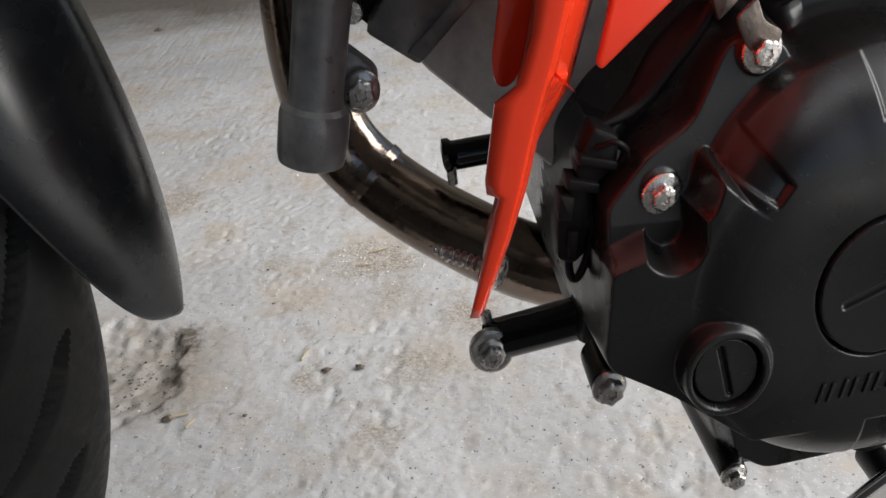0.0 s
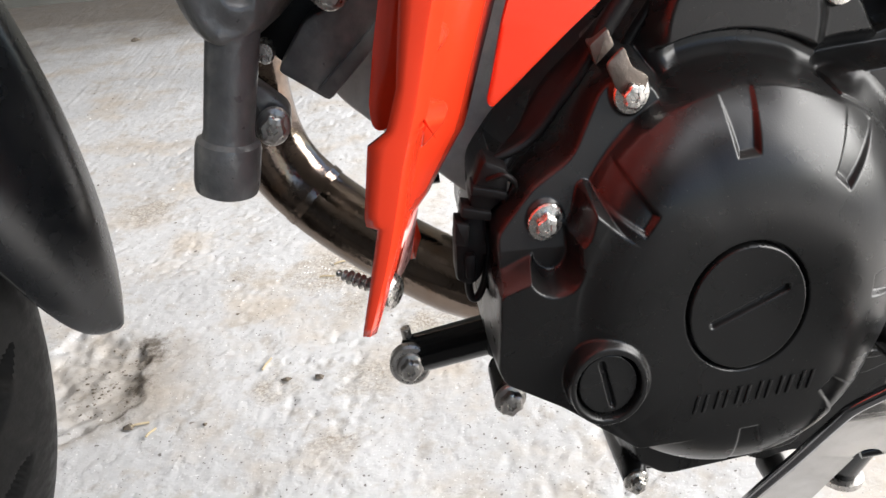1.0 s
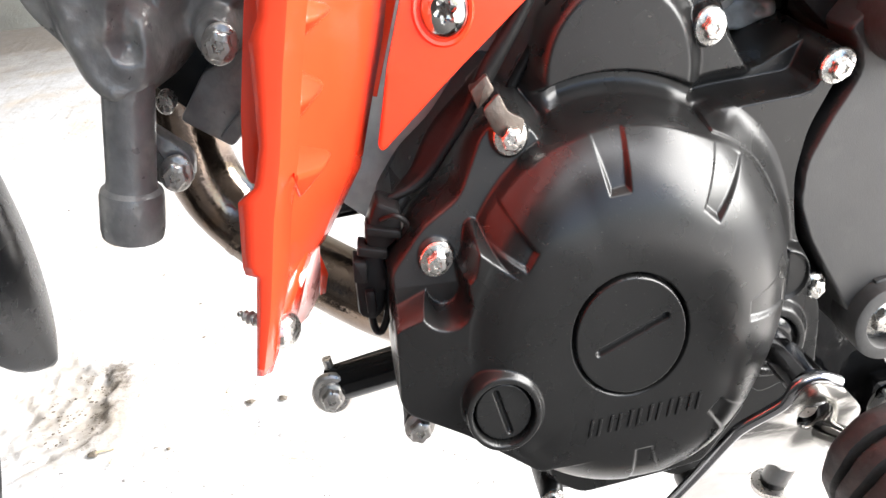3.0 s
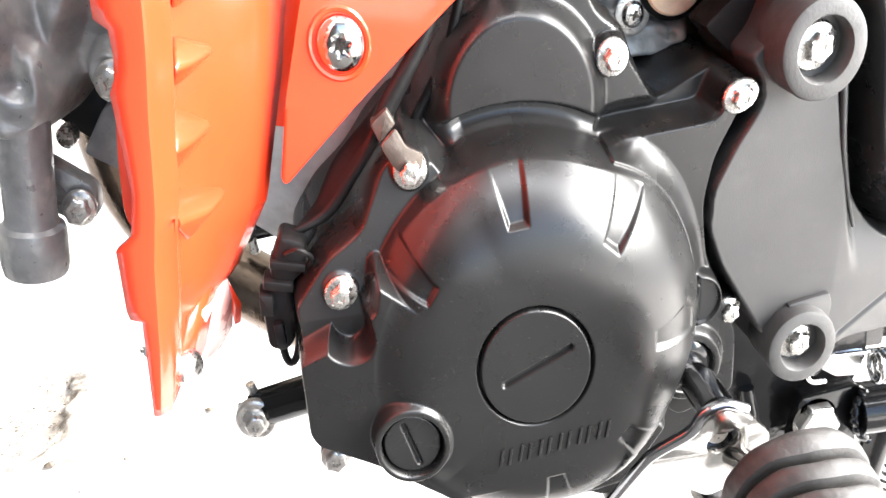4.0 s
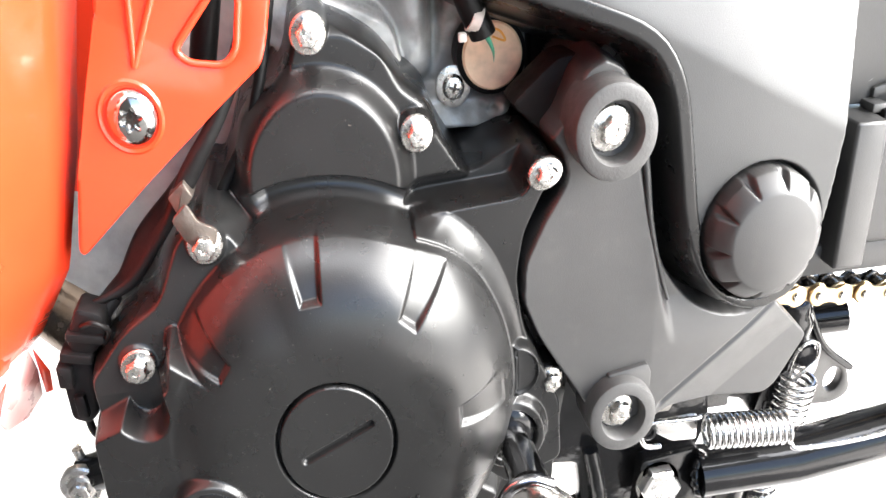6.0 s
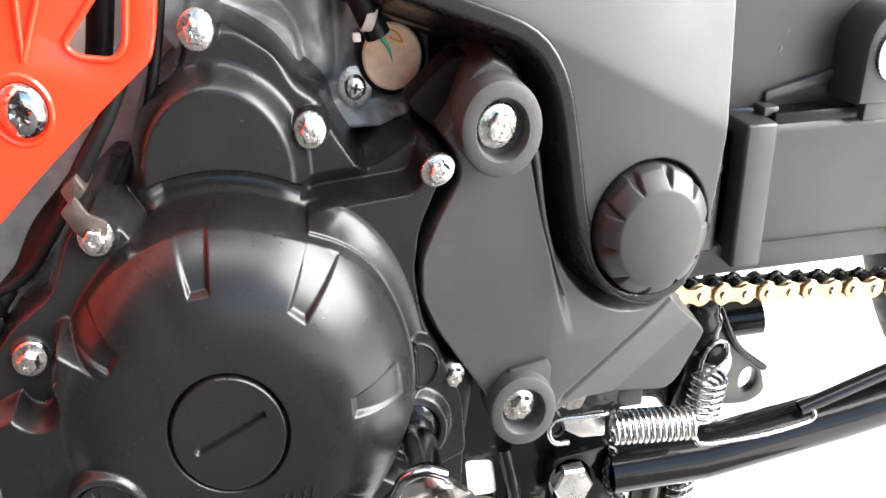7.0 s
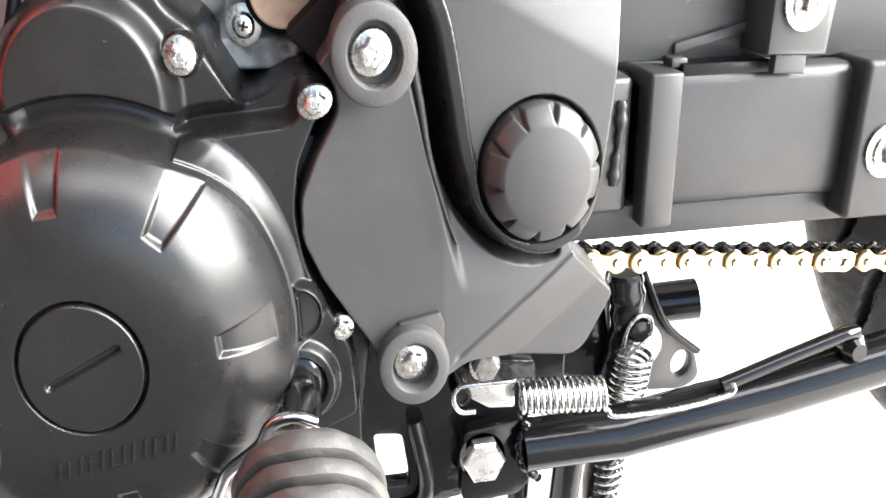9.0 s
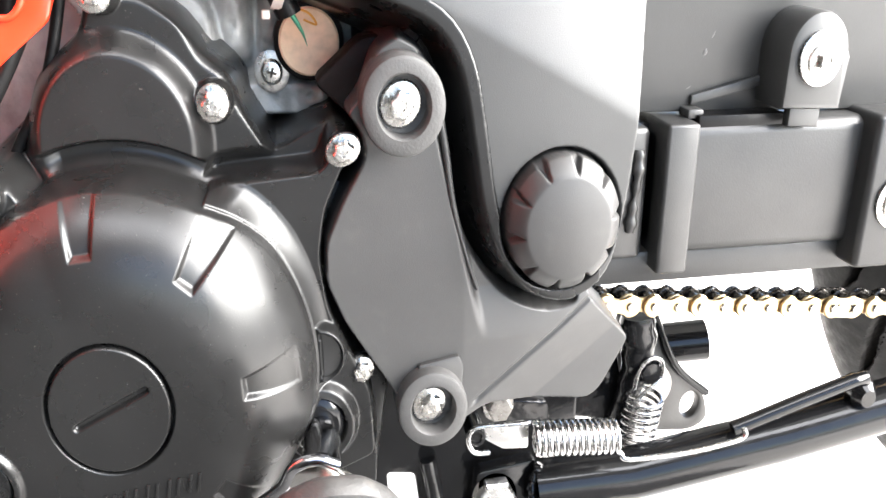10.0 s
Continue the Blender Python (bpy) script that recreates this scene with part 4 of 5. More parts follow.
box("upper_seal", 0.4880, 0.5300, 0.3535, 0.3660, 0.4640, 0.4712, WIRE, arm, "black rubber strip above the swingarm", bevel=0.001)
box("rear_bracket", 0.5695, 0.72, 0.3415, 0.40, 0.3955, 0.4705, ARM, arm, "black rear bracket plate", bevel=0.003, seg=3)
turned("washer", [(0.0105, 0), (0.0105, 0.0016), (0.009, 0.002)], (0.585, 0.3415, 0.429), ZINC, arm, "large zinc washer", n=36)
bolt(arm, 0.585, 0.3398, 0.429, BOLT_BIG, 0.2)
tube("weld_bead", smooth_path([(0.461, 0.3535, 0.457), (0.4605, 0.352, 0.445), (0.4595, 0.3525, 0.430), (0.459, 0.3535, 0.418)]), lambda t: 0.0022 + 0.0006 * math.sin(31 * t) + 0.0008 * math.sin(9 * t), ARM, arm, n=8)

# -- hugger panel above the swingarm --
hug = plate("rear_hugger", rounded([(.44, .4715), (.70, .4655), (.72, .60), (.42, .62)], .004), 0.366, 0.372, COVER, bike, "dark grey plastic hugger panel above the swingarm", bevel=0.0012)
box("panel_rib", 0.488, 0.527, 0.3635, 0.3665, 0.4735, 0.4785, COVER, hug, bevel=0.001, shear=0.24)
lobe_o = [(.5205, .4750), (.5488, .4738)] + [(.5348 + .0142 * math.cos(radians(a)), .4985 + .0185 * math.sin(radians(a))) for a in range(-5, 190, 13)]
lobe = plate("mounting_lobe", lobe_o, 0.342, 0.369, COVER, hug, "raised plastic mounting lobe", bevel=0.0028)
plate("lobe_foot", [(.5265, .4665), (.5415, .4655), (.5415, .476), (.5265, .477)], 0.3455, 0.351, COVER, hug, bevel=0.0012)
turned("washer", [(0.0098, 0), (0.0098, 0.0018), (0.0088, 0.0022)], (0.5345, 0.342, 0.4970), ZINC, hug, "large zinc washer", n=40)
bolt(hug, 0.5345, 0.3402, 0.4970, BOLT, 0.5)
for a, b, r in (((0.4990, 0.5107), (0.4940, 0.4995), 0.0003), ((0.4942, 0.4995), (0.4924, 0.4950), 0.0008), ((0.4904, 0.4837), (0.4834, 0.4795), 0.0003)):
    tube("scuff_mark", [(a[0], 0.3664, a[1]), ((a[0] + b[0]) / 2 + 0.0004, 0.3662, (a[1] + b[1]) / 2), (b[0], 0.3664, b[1])], lambda t, r=r: r * (0.3 + math.sin(math.pi * t)), SCUFF, hug, n=6)
box("edge_clip", 0.484, 0.4915, 0.3565, 0.367, 0.4690, 0.4735, COVER, hug, bevel=0.001)

# -- gear shaft, lever and pedal --
shaft = tube("gear_shaft", [(0.312, 0.335, 0.351), (0.3125, 0.305, 0.3505), (0.3135, 0.2965, 0.350)], 0.0060, DARKCHROME, bike, "chromed gear shaft", n=24)
turned("shaft_seal", [(0.0103, 0), (0.0103, 0.004), (0.008, 0.006), (0.0066, 0.0062)], (0.312, 0.3255, 0.351), GLOSS, shaft, n=32)


LEVER_EDGE = [(.2460, .246), (.2556, .2714), (.2689, .3064), (.2788, .3344), (.2834, .3427), (.2954, .3544), (.3003, .3632), (.3084, .3657), (.3166, .3622)]


def lever_lean(z):
    return max(-0.004, min(0.03, (0.345 - z) * 0.34))


def gear_lever():
    o = LEVER_EDGE + [(.3230, .354), (.3305, .345), (.3315, .326), (.3235, .309), (.3178, .3025), (.3136, .3002), (.3094, .3023), (.3023, .3102), (.2953, .3098), (.2929, .3007), (.2892, .2858), (.284, .264), (.2795, .246)]
    bm = plate_bm(rounded(o, .005), 0.2780, 0.2826, 0.0012, [ellipse(.3108, .3440, .0065, .0086)])
    for v in bm.verts:
        v.co.y += lever_lean(v.co.z)
    return from_bm("gear_lever", bm, POLISH, bike, "chromed gear lever with a round hole")


lever = gear_lever()
tube("rolled_edge", smooth_path([(x + 0.0008, 0.2803 + lever_lean(z), z - 0.0010) for x, z in LEVER_EDGE], 5), 0.0026, DARKCHROME, lever, "rounded chromed edge of the lever", n=14)
tube("clamp_sleeve", [(0.3122, 0.309, 0.3505), (0.3115, 0.292, 0.3525), (0.3105, 0.2825, 0.3545)], lambda t: 0.0078 + 0.0006 * t, DARKCHROME, lever, n=28)
turned("clamp_bolt", [(0.0040, -0.004), (0.0046, 0.0), (0.0036, 0.0012), (0.0016, 0.0014)], (0.3105, 0.2842, 0.3442), DULL, lever, n=18)


def pedal():
    """A ribbed rubber, its grooves a little wavy and its ridges worn."""
    prof = [(0.011, 0.0), (0.0165, 0.0002), (0.0184, 0.0013), (0.0192, 0.0030)]
    h = 0.0042
    for k in range(9):
        prof += [(0.0196, h), (0.0197, h + 0.0030), (0.0194, h + 0.0050), (0.0184, h + 0.0058), (0.0156, h + 0.0061), (0.0156, h + 0.0074), (0.0184, h + 0.0077), (0.0193, h + 0.0085)]
        h += 0.0092
    prof += [(0.0185, h + 0.001), (0.0165, h + 0.003)]
    n, axis = 72, Vector((0.05, -1, -0.28)).normalized()
    u = axis.orthogonal().normalized()
    w = axis.cross(u)
    V, F = [], []
    for i, (r, q) in enumerate(prof):
        for k in range(n):
            a = 2 * math.pi * k / n
            sway = 0.0010 * math.sin(2 * a + 0.7) + 0.0006 * math.sin(5 * a + 40 * q)
            rr = r * 1.27 * (1 + 0.012 * math.sin(3 * a + 90 * q) + 0.008 * math.sin(11 * a + 300 * q))
            o = u * (rr * math.cos(a)) + w * (rr * math.sin(a)) + axis * (q + sway * min(1, q / 0.006))
            V.append((0.3138 + o.x, 0.238 + o.y, 0.3645 + o.z * 1.2))
    for i in range(len(prof) - 1):
        for k in range(n):
            F.append((i * n + k, i * n + (k + 1) % n, (i + 1) * n + (k + 1) % n, (i + 1) * n + k))
    F += [tuple(range(n))[::-1], tuple(range((len(prof) - 1) * n, len(prof) * n))]
    return mesh("pedal_rubber", V, F, RUBBER, lever, "ribbed worn black rubber pedal", sharp=40)


pedal()
tube("pedal_pin", [(0.3175, 0.2800, 0.333), (0.3150, 0.230, 0.360)], 0.0058, CHROME, lever, n=18)

# -- side stand with its springs --
mount = plate("stand_bracket", rounded([(.335, .352), (.375, .335), (.392, .325), (.43, .318), (.432, .30), (.42, .262), (.398, .248), (.390, .238), (.352, .235), (.343, .240), (.338, .252), (.337, .30)], .0025), 0.3725, 0.384, LUMPY, bike, "gloss black side stand bracket", bevel=0.0012, holes=[rounded([(.3445, .2845), (.3590, .2825), (.3625, .250), (.3465, .2505)], .003, 4)])
tube("bracket_web", smooth_path([(0.3655, 0.370, 0.292), (0.3690, 0.367, 0.270), (0.3700, 0.367, 0.250), (0.3640, 0.369, 0.236), (0.350, 0.371, 0.231)]), 0.0042, LUMPY, mount, n=14)
plate("pivot_fork", rounded([(.389, .290), (.4205, .2945), (.4185, .280), (.4245, .255), (.418, .2475), (.390, .2445), (.3865, .252)], .003), 0.357, 0.366, GLOSS, mount, bevel=0.0015)
turned("hex_bolt", [(0.0110, 0), (0.0110, 0.006), (0.0100, 0.0072), (0.004, 0.0076)], (0.3985, 0.3575, 0.2745), BRIGHT, mount, "large shiny hexagon bolt", n=6)
turned("bolt_flange", [(0.0118, 0), (0.0118, 0.001)], (0.3985, 0.358, 0.2745), POLISH, mount, n=32)
turned("hex_nut", [(0.0068, 0), (0.0068, 0.004), (0.0058, 0.005)], (0.403, 0.3715, 0.320), DULL, mount, "small dull hexagon bolt head", n=6)
turned("hex_flange", [(0.0080, 0), (0.0080, 0.0012)], (0.403, 0.3722, 0.320), ZINC, mount, n=24)
box("mount_plate", 0.385, 0.452, 0.3885, 0.396, 0.292, 0.348, GLOSS, mount, bevel=0.002)
tube("stop_stub", smooth_path([(0.385, 0.392, 0.245), (0.381, 0.404, 0.215), (0.379, 0.414, 0.19), (0.378, 0.424, 0.164)]), 0.0085, GLOSS, mount, "black stop stub under the bracket", n=20)
turned("stop_ring", [(0.0135, 0), (0.0135, 0.004), (0.010, 0.005)], (0.378, 0.425, 0.158), DULL, mount, axis=(0, 0, 1), n=28, stretch=1.0)
# bright plate in place of the lit floor showing through beside the hook
plate("bright_gap", rounded([(.3887, .3235), (.4093, .3240), (.4125, .3240), (.4127, .3090), (.4000, .3100), (.3914, .3160)], .0015, 3), 0.3475, 0.3495, BRIGHT, mount, "bright plate standing in for the lit floor behind the spring", bevel=0.0004)

stand = tube("side_stand", [(0.420, 0.357, 0.2785), (0.47, 0.353, 0.2825), (0.55, 0.350, 0.298), (0.66, 0.348, 0.322)], 0.0138, GLOSS, bike, "gloss black tubular side stand folded up", n=28)
tube("weld_bead", smooth_path([(0.421, 0.3545, 0.294), (0.4175, 0.3525, 0.286), (0.4170, 0.3515, 0.278), (0.4200, 0.352, 0.268), (0.4275, 0.3535, 0.259)], 8), lambda t: 0.0024 + 0.0006 * math.sin(37 * t) + 0.0005 * math.sin(83 * t), GLOSS, stand, n=10)
tube("stand_rod", [(0.520, 0.3445, 0.3095), (0.528, 0.344, 0.3125), (0.555, 0.3435, 0.3225), (0.583, 0.343, 0.3325), (0.588, 0.343, 0.333), (0.5905, 0.345, 0.3285)], 0.0040, GLOSS, stand, "black bent stand rod", n=14)
turned("weld_lump", [(0.0062, -0.004), (0.007, 0.003), (0.004, 0.0075)], (0.5895, 0.345, 0.3235), GLOSS, stand, n=16)
turned("hook_pin", [(0.0046, -0.01), (0.0046, 0.004), (0.0040, 0.0050), (0.0026, 0.0052), (0.0022, 0.0040)], (0.3864, 0.350, 0.3195), GLOSS, mount, n=24)
coil("stand_spring", (0.4130, 0.340, 0.3195), (0.4535, 0.337, 0.3180), 0.0078, 0.00132, 13.5, STEEL, stand, "shiny coiled stand spring",
     tail_a=smooth_path([(0.3922, 0.3435, 0.3116), (0.3855, 0.3435, 0.3122), (0.3824, 0.3435, 0.3162), (0.3816, 0.3435, 0.3215), (0.3838, 0.3435, 0.3258), (0.3880, 0.3432, 0.3270), (0.3977, 0.342, 0.3274), (0.409, 0.340, 0.3285)], 5),
     tail_b=smooth_path([(0.456, 0.334, 0.310), (0.4595, 0.3315, 0.3075), (0.49, 0.3305, 0.3085), (0.513, 0.330, 0.3125), (0.5185, 0.330, 0.3155), (0.518, 0.331, 0.319)], 5))

# -- brake side: bracket, upright spring and tube behind the cover --
rear = plate("rear_set_bracket", rounded([(.497, .352), (.505, .345), (.517, .311), (.540, .288), (.5445, .270), (.534, .263), (.500, .266), (.485, .28), (.482, .345)], .006), 0.412, 0.419, ARM, bike, "black rear bracket with a slotted hole", bevel=0.0014, holes=[ellipse(.531, .281, .0055, .0088)])
tube("bracket_edge", smooth_path([(0.500, 0.410, 0.350), (0.518, 0.410, 0.311), (0.541, 0.412, 0.2885)]), 0.0022, GLOSS, rear, n=8)
tube("cross_tube", [(0.520, 0.455, 0.300), (0.5555, 0.448, 0.3045)], 0.0130, GLOSS, rear, "gloss black cross tube", n=24)
tube("post", smooth_path([(0.484, 0.392, 0.355), (0.486, 0.392, 0.330), (0.482, 0.395, 0.290), (0.478, 0.398, 0.20)]), lambda t: 0.0085 + 0.0014 * math.sin(9 * t) + 0.0007 * math.sin(41 * t), LUMPY, rear, n=16)
turned("spring_stud", [(0.0068, -0.01), (0.0068, 0.006), (0.005, 0.009), (0.002, 0.0095)], (0.4915, 0.392, 0.3225), GLOSS, rear, "black stud holding the spring", n=24)
coil("return_spring", (0.4905, 0.388, 0.3085), (0.4865, 0.388, 0.276), 0.0100, 0.0013, 7.5, STEEL, rear, "shiny return spring",
     tail_a=smooth_path([(0.4822, 0.384, 0.314), (0.4836, 0.383, 0.325), (0.4870, 0.382, 0.3315), (0.4918, 0.382, 0.3330), (0.4968, 0.383, 0.3290), (0.4985, 0.385, 0.318)], 5))
plate("frame_lug", rounded([(.445, .335), (.476, .340), (.480, .312), (.4835, .276), (.474, .273), (.466, .286), (.446, .290)], .004), 0.400, 0.414, LUMPY, rear, "black frame lug behind the cover", bevel=0.003)
coil("lower_spring", (0.4825, 0.395, 0.238), (0.4775, 0.395, 0.150), 0.0092, 0.0013, 15, STEEL, rear, "shiny lower return spring")
turned("rear_disc", [(0.012, 0), (0.012, 0.002)], (0.503, 0.408, 0.300), DULL, rear, n=32)
tube("lower_rod", [(0.452, 0.375, 0.262), (0.448, 0.385, 0.16)], 0.0085, GLOSS, rear, n=18)
tube("lower_rod", [(0.430, 0.392, 0.262), (0.4275, 0.392, 0.225), (0.4245, 0.394, 0.16)], 0.0062, GLOSS, rear, n=18)

# -- red side fairing --
def interp(z, table):
    zs, vs = zip(*sorted(table))
    return float(np.interp(z, zs, vs))


EDGE_Y = ((.395, .274), (.445, .2605), (.50, .2535), (.53, .247), (.64, .215))
EDGE_X = ((.402, .1020), (.4465, .1112), (.448, .1080), (.451, .1078), (.473, .1110), (.477, .1165), (.490, .1205), (.497, .1212), (.521, .1240), (.527, .1275), (.538, .1290), (.541, .1265), (.64, .146))
FOLD_X = ((.396, .1020), (.402, .1036), (.412, .1064), (.431, .1117), (.446, .1152), (.465, .1192), (.486, .1250), (.511, .1302), (.53, .1350), (.64, .160))
MID = ((.40, .1075, .292), (.43, .1125, .290), (.467, .1205, .289), (.492, .1255, .288), (.518, .1310, .287), (.64, .1545, .268))
BACK = ((.400, .1095, .293), (.412, .1125, .312), (.430, .1205, .329), (.445, .130, .336), (.456, .1370, .338), (.467, .1438, .338), (.488, .1498, .338), (.515, .1578, .338), (.542, .1638, .338), (.64, .187, .335))


def fairing_rows():
    zs = [.402] + sorted({z for z, _ in EDGE_X[1:]} | {round(.406 + .006 * k, 4) for k in range(40)})
    rows = []
    for z in zs:
        ye = interp(z, EDGE_Y)
        a = (interp(z, EDGE_X), ye, z)
        b = (interp(z, FOLD_X), ye - 0.0005, z)
        c = (interp(z, [(m[0], m[1]) for m in MID]), interp(z, [(m[0], m[2]) for m in MID]), z - 0.006 * min(1, max(0, (z - .41) / .03)))
        d = (interp(z, [(m[0], m[1]) for m in BACK]), interp(z, [(m[0], m[2]) for m in BACK]), z - 0.018 * min(1, max(0, (z - .41) / .03)))
        e = (b[0] + 0.0012 + 0.0024 * min(1, max(0, (z - .40) / .05)), ye + 0.005 + 0.005 * min(1, max(0, (z - .40) / .05)), z - 0.003)
        rows.append((a, b, e, c, d))
    return rows


def fairing():
    V, F = [], []
    rows = fairing_rows()
    for a, b, e, c, d in rows:
        a, b, e, c, d = map(Vector, (a, b, e, c, d))
        lift = Vector((0.0004, -0.0012, 0)) * min(1, max(0, (a.z - .42) / .03))
        V += [a, a.lerp(b, .5), a.lerp(b, .9), b, b.lerp(e, .1), e, e.lerp(c, .15), c, c.lerp(d, .25) + lift, c.lerp(d, .5) + lift, c.lerp(d, .74) + lift, c.lerp(d, .78) + lift, d]
    n = 13
    for i in range(len(rows) - 1):
        for k in range(n - 1):
            F.append((i * n + k, i * n + k + 1, (i + 1) * n + k + 1, (i + 1) * n + k))
    ob = mesh("lower_fairing", V, F, RED, bike, "glossy red-orange lower fairing blade", sharp=30)
    s = ob.modifiers.new("thickness", "SOLIDIFY")
    s.thickness, s.offset = 0.0024, 0
    return ob


blade = fairing()
NUBS = (
    ((0.1410, 0.2720, 0.5470), (0.1420, 0.2620, 0.5420), (0.1380, 0.2760, 0.5340), (0.1470, 0.2720, 0.5420)),
    ((0.1370, 0.2720, 0.5260), (0.1380, 0.2620, 0.5210), (0.1330, 0.2760, 0.5120), (0.1420, 0.2730, 0.5200)),
    ((0.1320, 0.2720, 0.5040), (0.1330, 0.2620, 0.4980), (0.1270, 0.2760, 0.4860), (0.1360, 0.2750, 0.4960)),
    ((0.1260, 0.2720, 0.4780), (0.1270, 0.2620, 0.4760), (0.1260, 0.2760, 0.4630), (0.1350, 0.2830, 0.4700)),
)
for corners in NUBS:
    a, m, c, tip = map(Vector, corners)
    bm = bmesh.new()
    for q in (a, m, c, tip, tip + Vector((.0035, .022, -.002)), a + Vector((-.004, .02, 0)), c + Vector((-.004, .02, 0))):
        bm.verts.new(q)
    bmesh.ops.convex_hull(bm, input=list(bm.verts))
    bmesh.ops.bevel(bm, geom=list(bm.edges), offset=0.0016, segments=4, profile=0.5, affect="EDGES")
    from_bm("moulded_rib", bm, RED, blade, sharp=50)
plate("edge_tongue", rounded([(.1125, .4735), (.1160, .4725), (.1195, .4765), (.1290, .525), (.1330, .548), (.1270, .548), (.1235, .535), (.1200, .520), (.1150, .497), (.1120, .480)], .003, 3), 0.269, 0.2712, RED, blade, bevel=0.0007)


def flap(name, points, thick, mat, label=""):
    """A thin bent flap of plastic behind the fairing's lower end."""
    bm = bmesh.new()
    bm.faces.new([bm.verts.new(p) for p in points])
    ob = from_bm(name, bm, mat, blade, label)
    s = ob.modifiers.new("thickness", "SOLIDIFY")
    s.thickness = thick
    return ob


flap("fairing_flange", [(.1165, .2930, .4255), (.1240, .3180, .4280), (.1142, .3120, .4020), (.1094, .3050, .3934), (.1078, .2960, .3965), (.1078, .2880, .4060)], 0.0018, RED)
# tab coloured pale pink, lighter than the red flange beside it
flap("fairing_tab", [(.1150, .2960, .4240), (.1205, .3120, .4190), (.1245, .3280, .4210), (.1222, .3370, .4050), (.1190, .3420, .3900), (.1139, .3350, .3843), (.1120, .3280, .3862), (.1105, .3220, .3880), (.1130, .3080, .4060)], 0.0016, PALE, "pale pink tab at the fairing's lower end")
flap("tab_edge", [(.1225, .3370, .4150), (.1245, .3420, .4000), (.1215, .3470, .3880), (.1195, .3440, .3890)], 0.0012, RED)


def fairing_screw():
    """Thread to the left, pan head to the right."""
    a, b = Vector((0.093, 0.303, 0.409)), Vector((0.110, 0.2915, 0.4065))
    d = (b - a).normalized()
    pts = [a + d * (0.0205 * k / 60) for k in range(61)]
    V, F = tube_data(pts, lambda t: (0.0009 + 0.0012 * min(1, t * 4)) * (1 + 0.32 * math.sin(2 * math.pi * 8 * t)), 12)
    o = mesh("tapping_screw", V, F, DULL, blade, "steel tapping screw through the fairing end", sharp=60)
    V, F = lathe([(0.0070, 0), (0.0068, 0.0016), (0.0052, 0.0036), (0.002, 0.0046)], 24, b + d * 0.0008, d)
    mesh("screw_head", V, F, ZINC, o)


fairing_screw()

tri = [(.1522, .4585), (.1540, .4562), (.182, .4825), (.212, .5085), (.2275, .521), (.2305, .530), (.238, .565), (.20, .60), (.189, .60), (.1765, .542), (.1685, .518), (.159, .488)]
hole = rounded([(.1995, .5285), (.2035, .524), (.2155, .522), (.220, .527), (.2235, .545), (.217, .549)], .003, 3)
upper = plate("upper_fairing", rounded(tri, .002, 3), 0.3275, 0.3315, RED, bike, "glossy red fairing panel with an oval opening", bevel=0.0012, holes=[hole])
tube("opening_lip", [(x, 0.3272, z) for x, z in hole + hole[:1]], 0.0013, RED, upper, n=8)
for q in ((.1915, .575), (.2085, .575)):
    tube("moulded_rib", smooth_path([(.1858, .3275, .5240), ((.1858 + q[0]) / 2, .3270, (.524 + q[1]) / 2), (q[0], .3268, q[1])], 4), 0.0012, RED, upper, n=8)
plate("inner_flange", [(.146, .470), (.154, .468), (.170, .518), (.192, .60), (.176, .60), (.158, .52)], 0.360, 0.364, RED, upper, bevel=0.0008)
turned("dish", [(0.0112, -0.002), (0.0112, 0.0), (0.0104, 0.0009), (0.0094, 0.0006), (0.0085, -0.0012)], (0.181, 0.3275, 0.507), RED, upper, n=44)
def pan_screw(name, x, y, z, R, mat, parent, label):
    """A domed screw with a star recess, facing -y."""
    n = 48
    rings = [(R, 0, 0), (R, 0.0008, 0), (R * 0.93, 0.0019, 0), (R * 0.78, 0.0031, 0), (R * 0.58, 0.0040, 0), (R * 0.40, 0.0042, 0.22), (R * 0.34, 0.0016, 0.22), (R * 0.12, 0.0012, 0)]
    V = [(x + r * (1 + m * math.cos(6 * a + 1)) * math.cos(a), y - h, z - r * (1 + m * math.cos(6 * a + 1)) * math.sin(a) * ZS) for r, h, m in rings for a in (2 * math.pi * k / n for k in range(n))]
    F = [(i * n + k, i * n + (k + 1) % n, (i + 1) * n + (k + 1) % n, (i + 1) * n + k) for i in range(len(rings) - 1) for k in range(n)]
    F.append(tuple(range((len(rings) - 1) * n, len(rings) * n)))
    return mesh(name, V, F, mat, parent, label, sharp=40)


fs = pan_screw("fairing_screw", 0.1815, 0.3275, 0.507, 0.0086, CHROME, upper, "chromed domed star screw")
star = [(0.1815 + r * math.cos(a), 0.507 + r * math.sin(a) * ZS) for k in range(12) for r, a in (((0.0029 if k % 2 else 0.0017), math.pi * k / 6),)]
plate("screw_recess", star, 0.3257, 0.3262, GREASE, fs, bevel=0)
tube("hose", smooth_path([(0.226, 0.352, 0.60), (0.214, 0.352, 0.556), (0.2085, 0.353, 0.533), (0.2045, 0.355, 0.517)]), 0.0050, WIRE, upper, "black hose behind the panel", n=16)

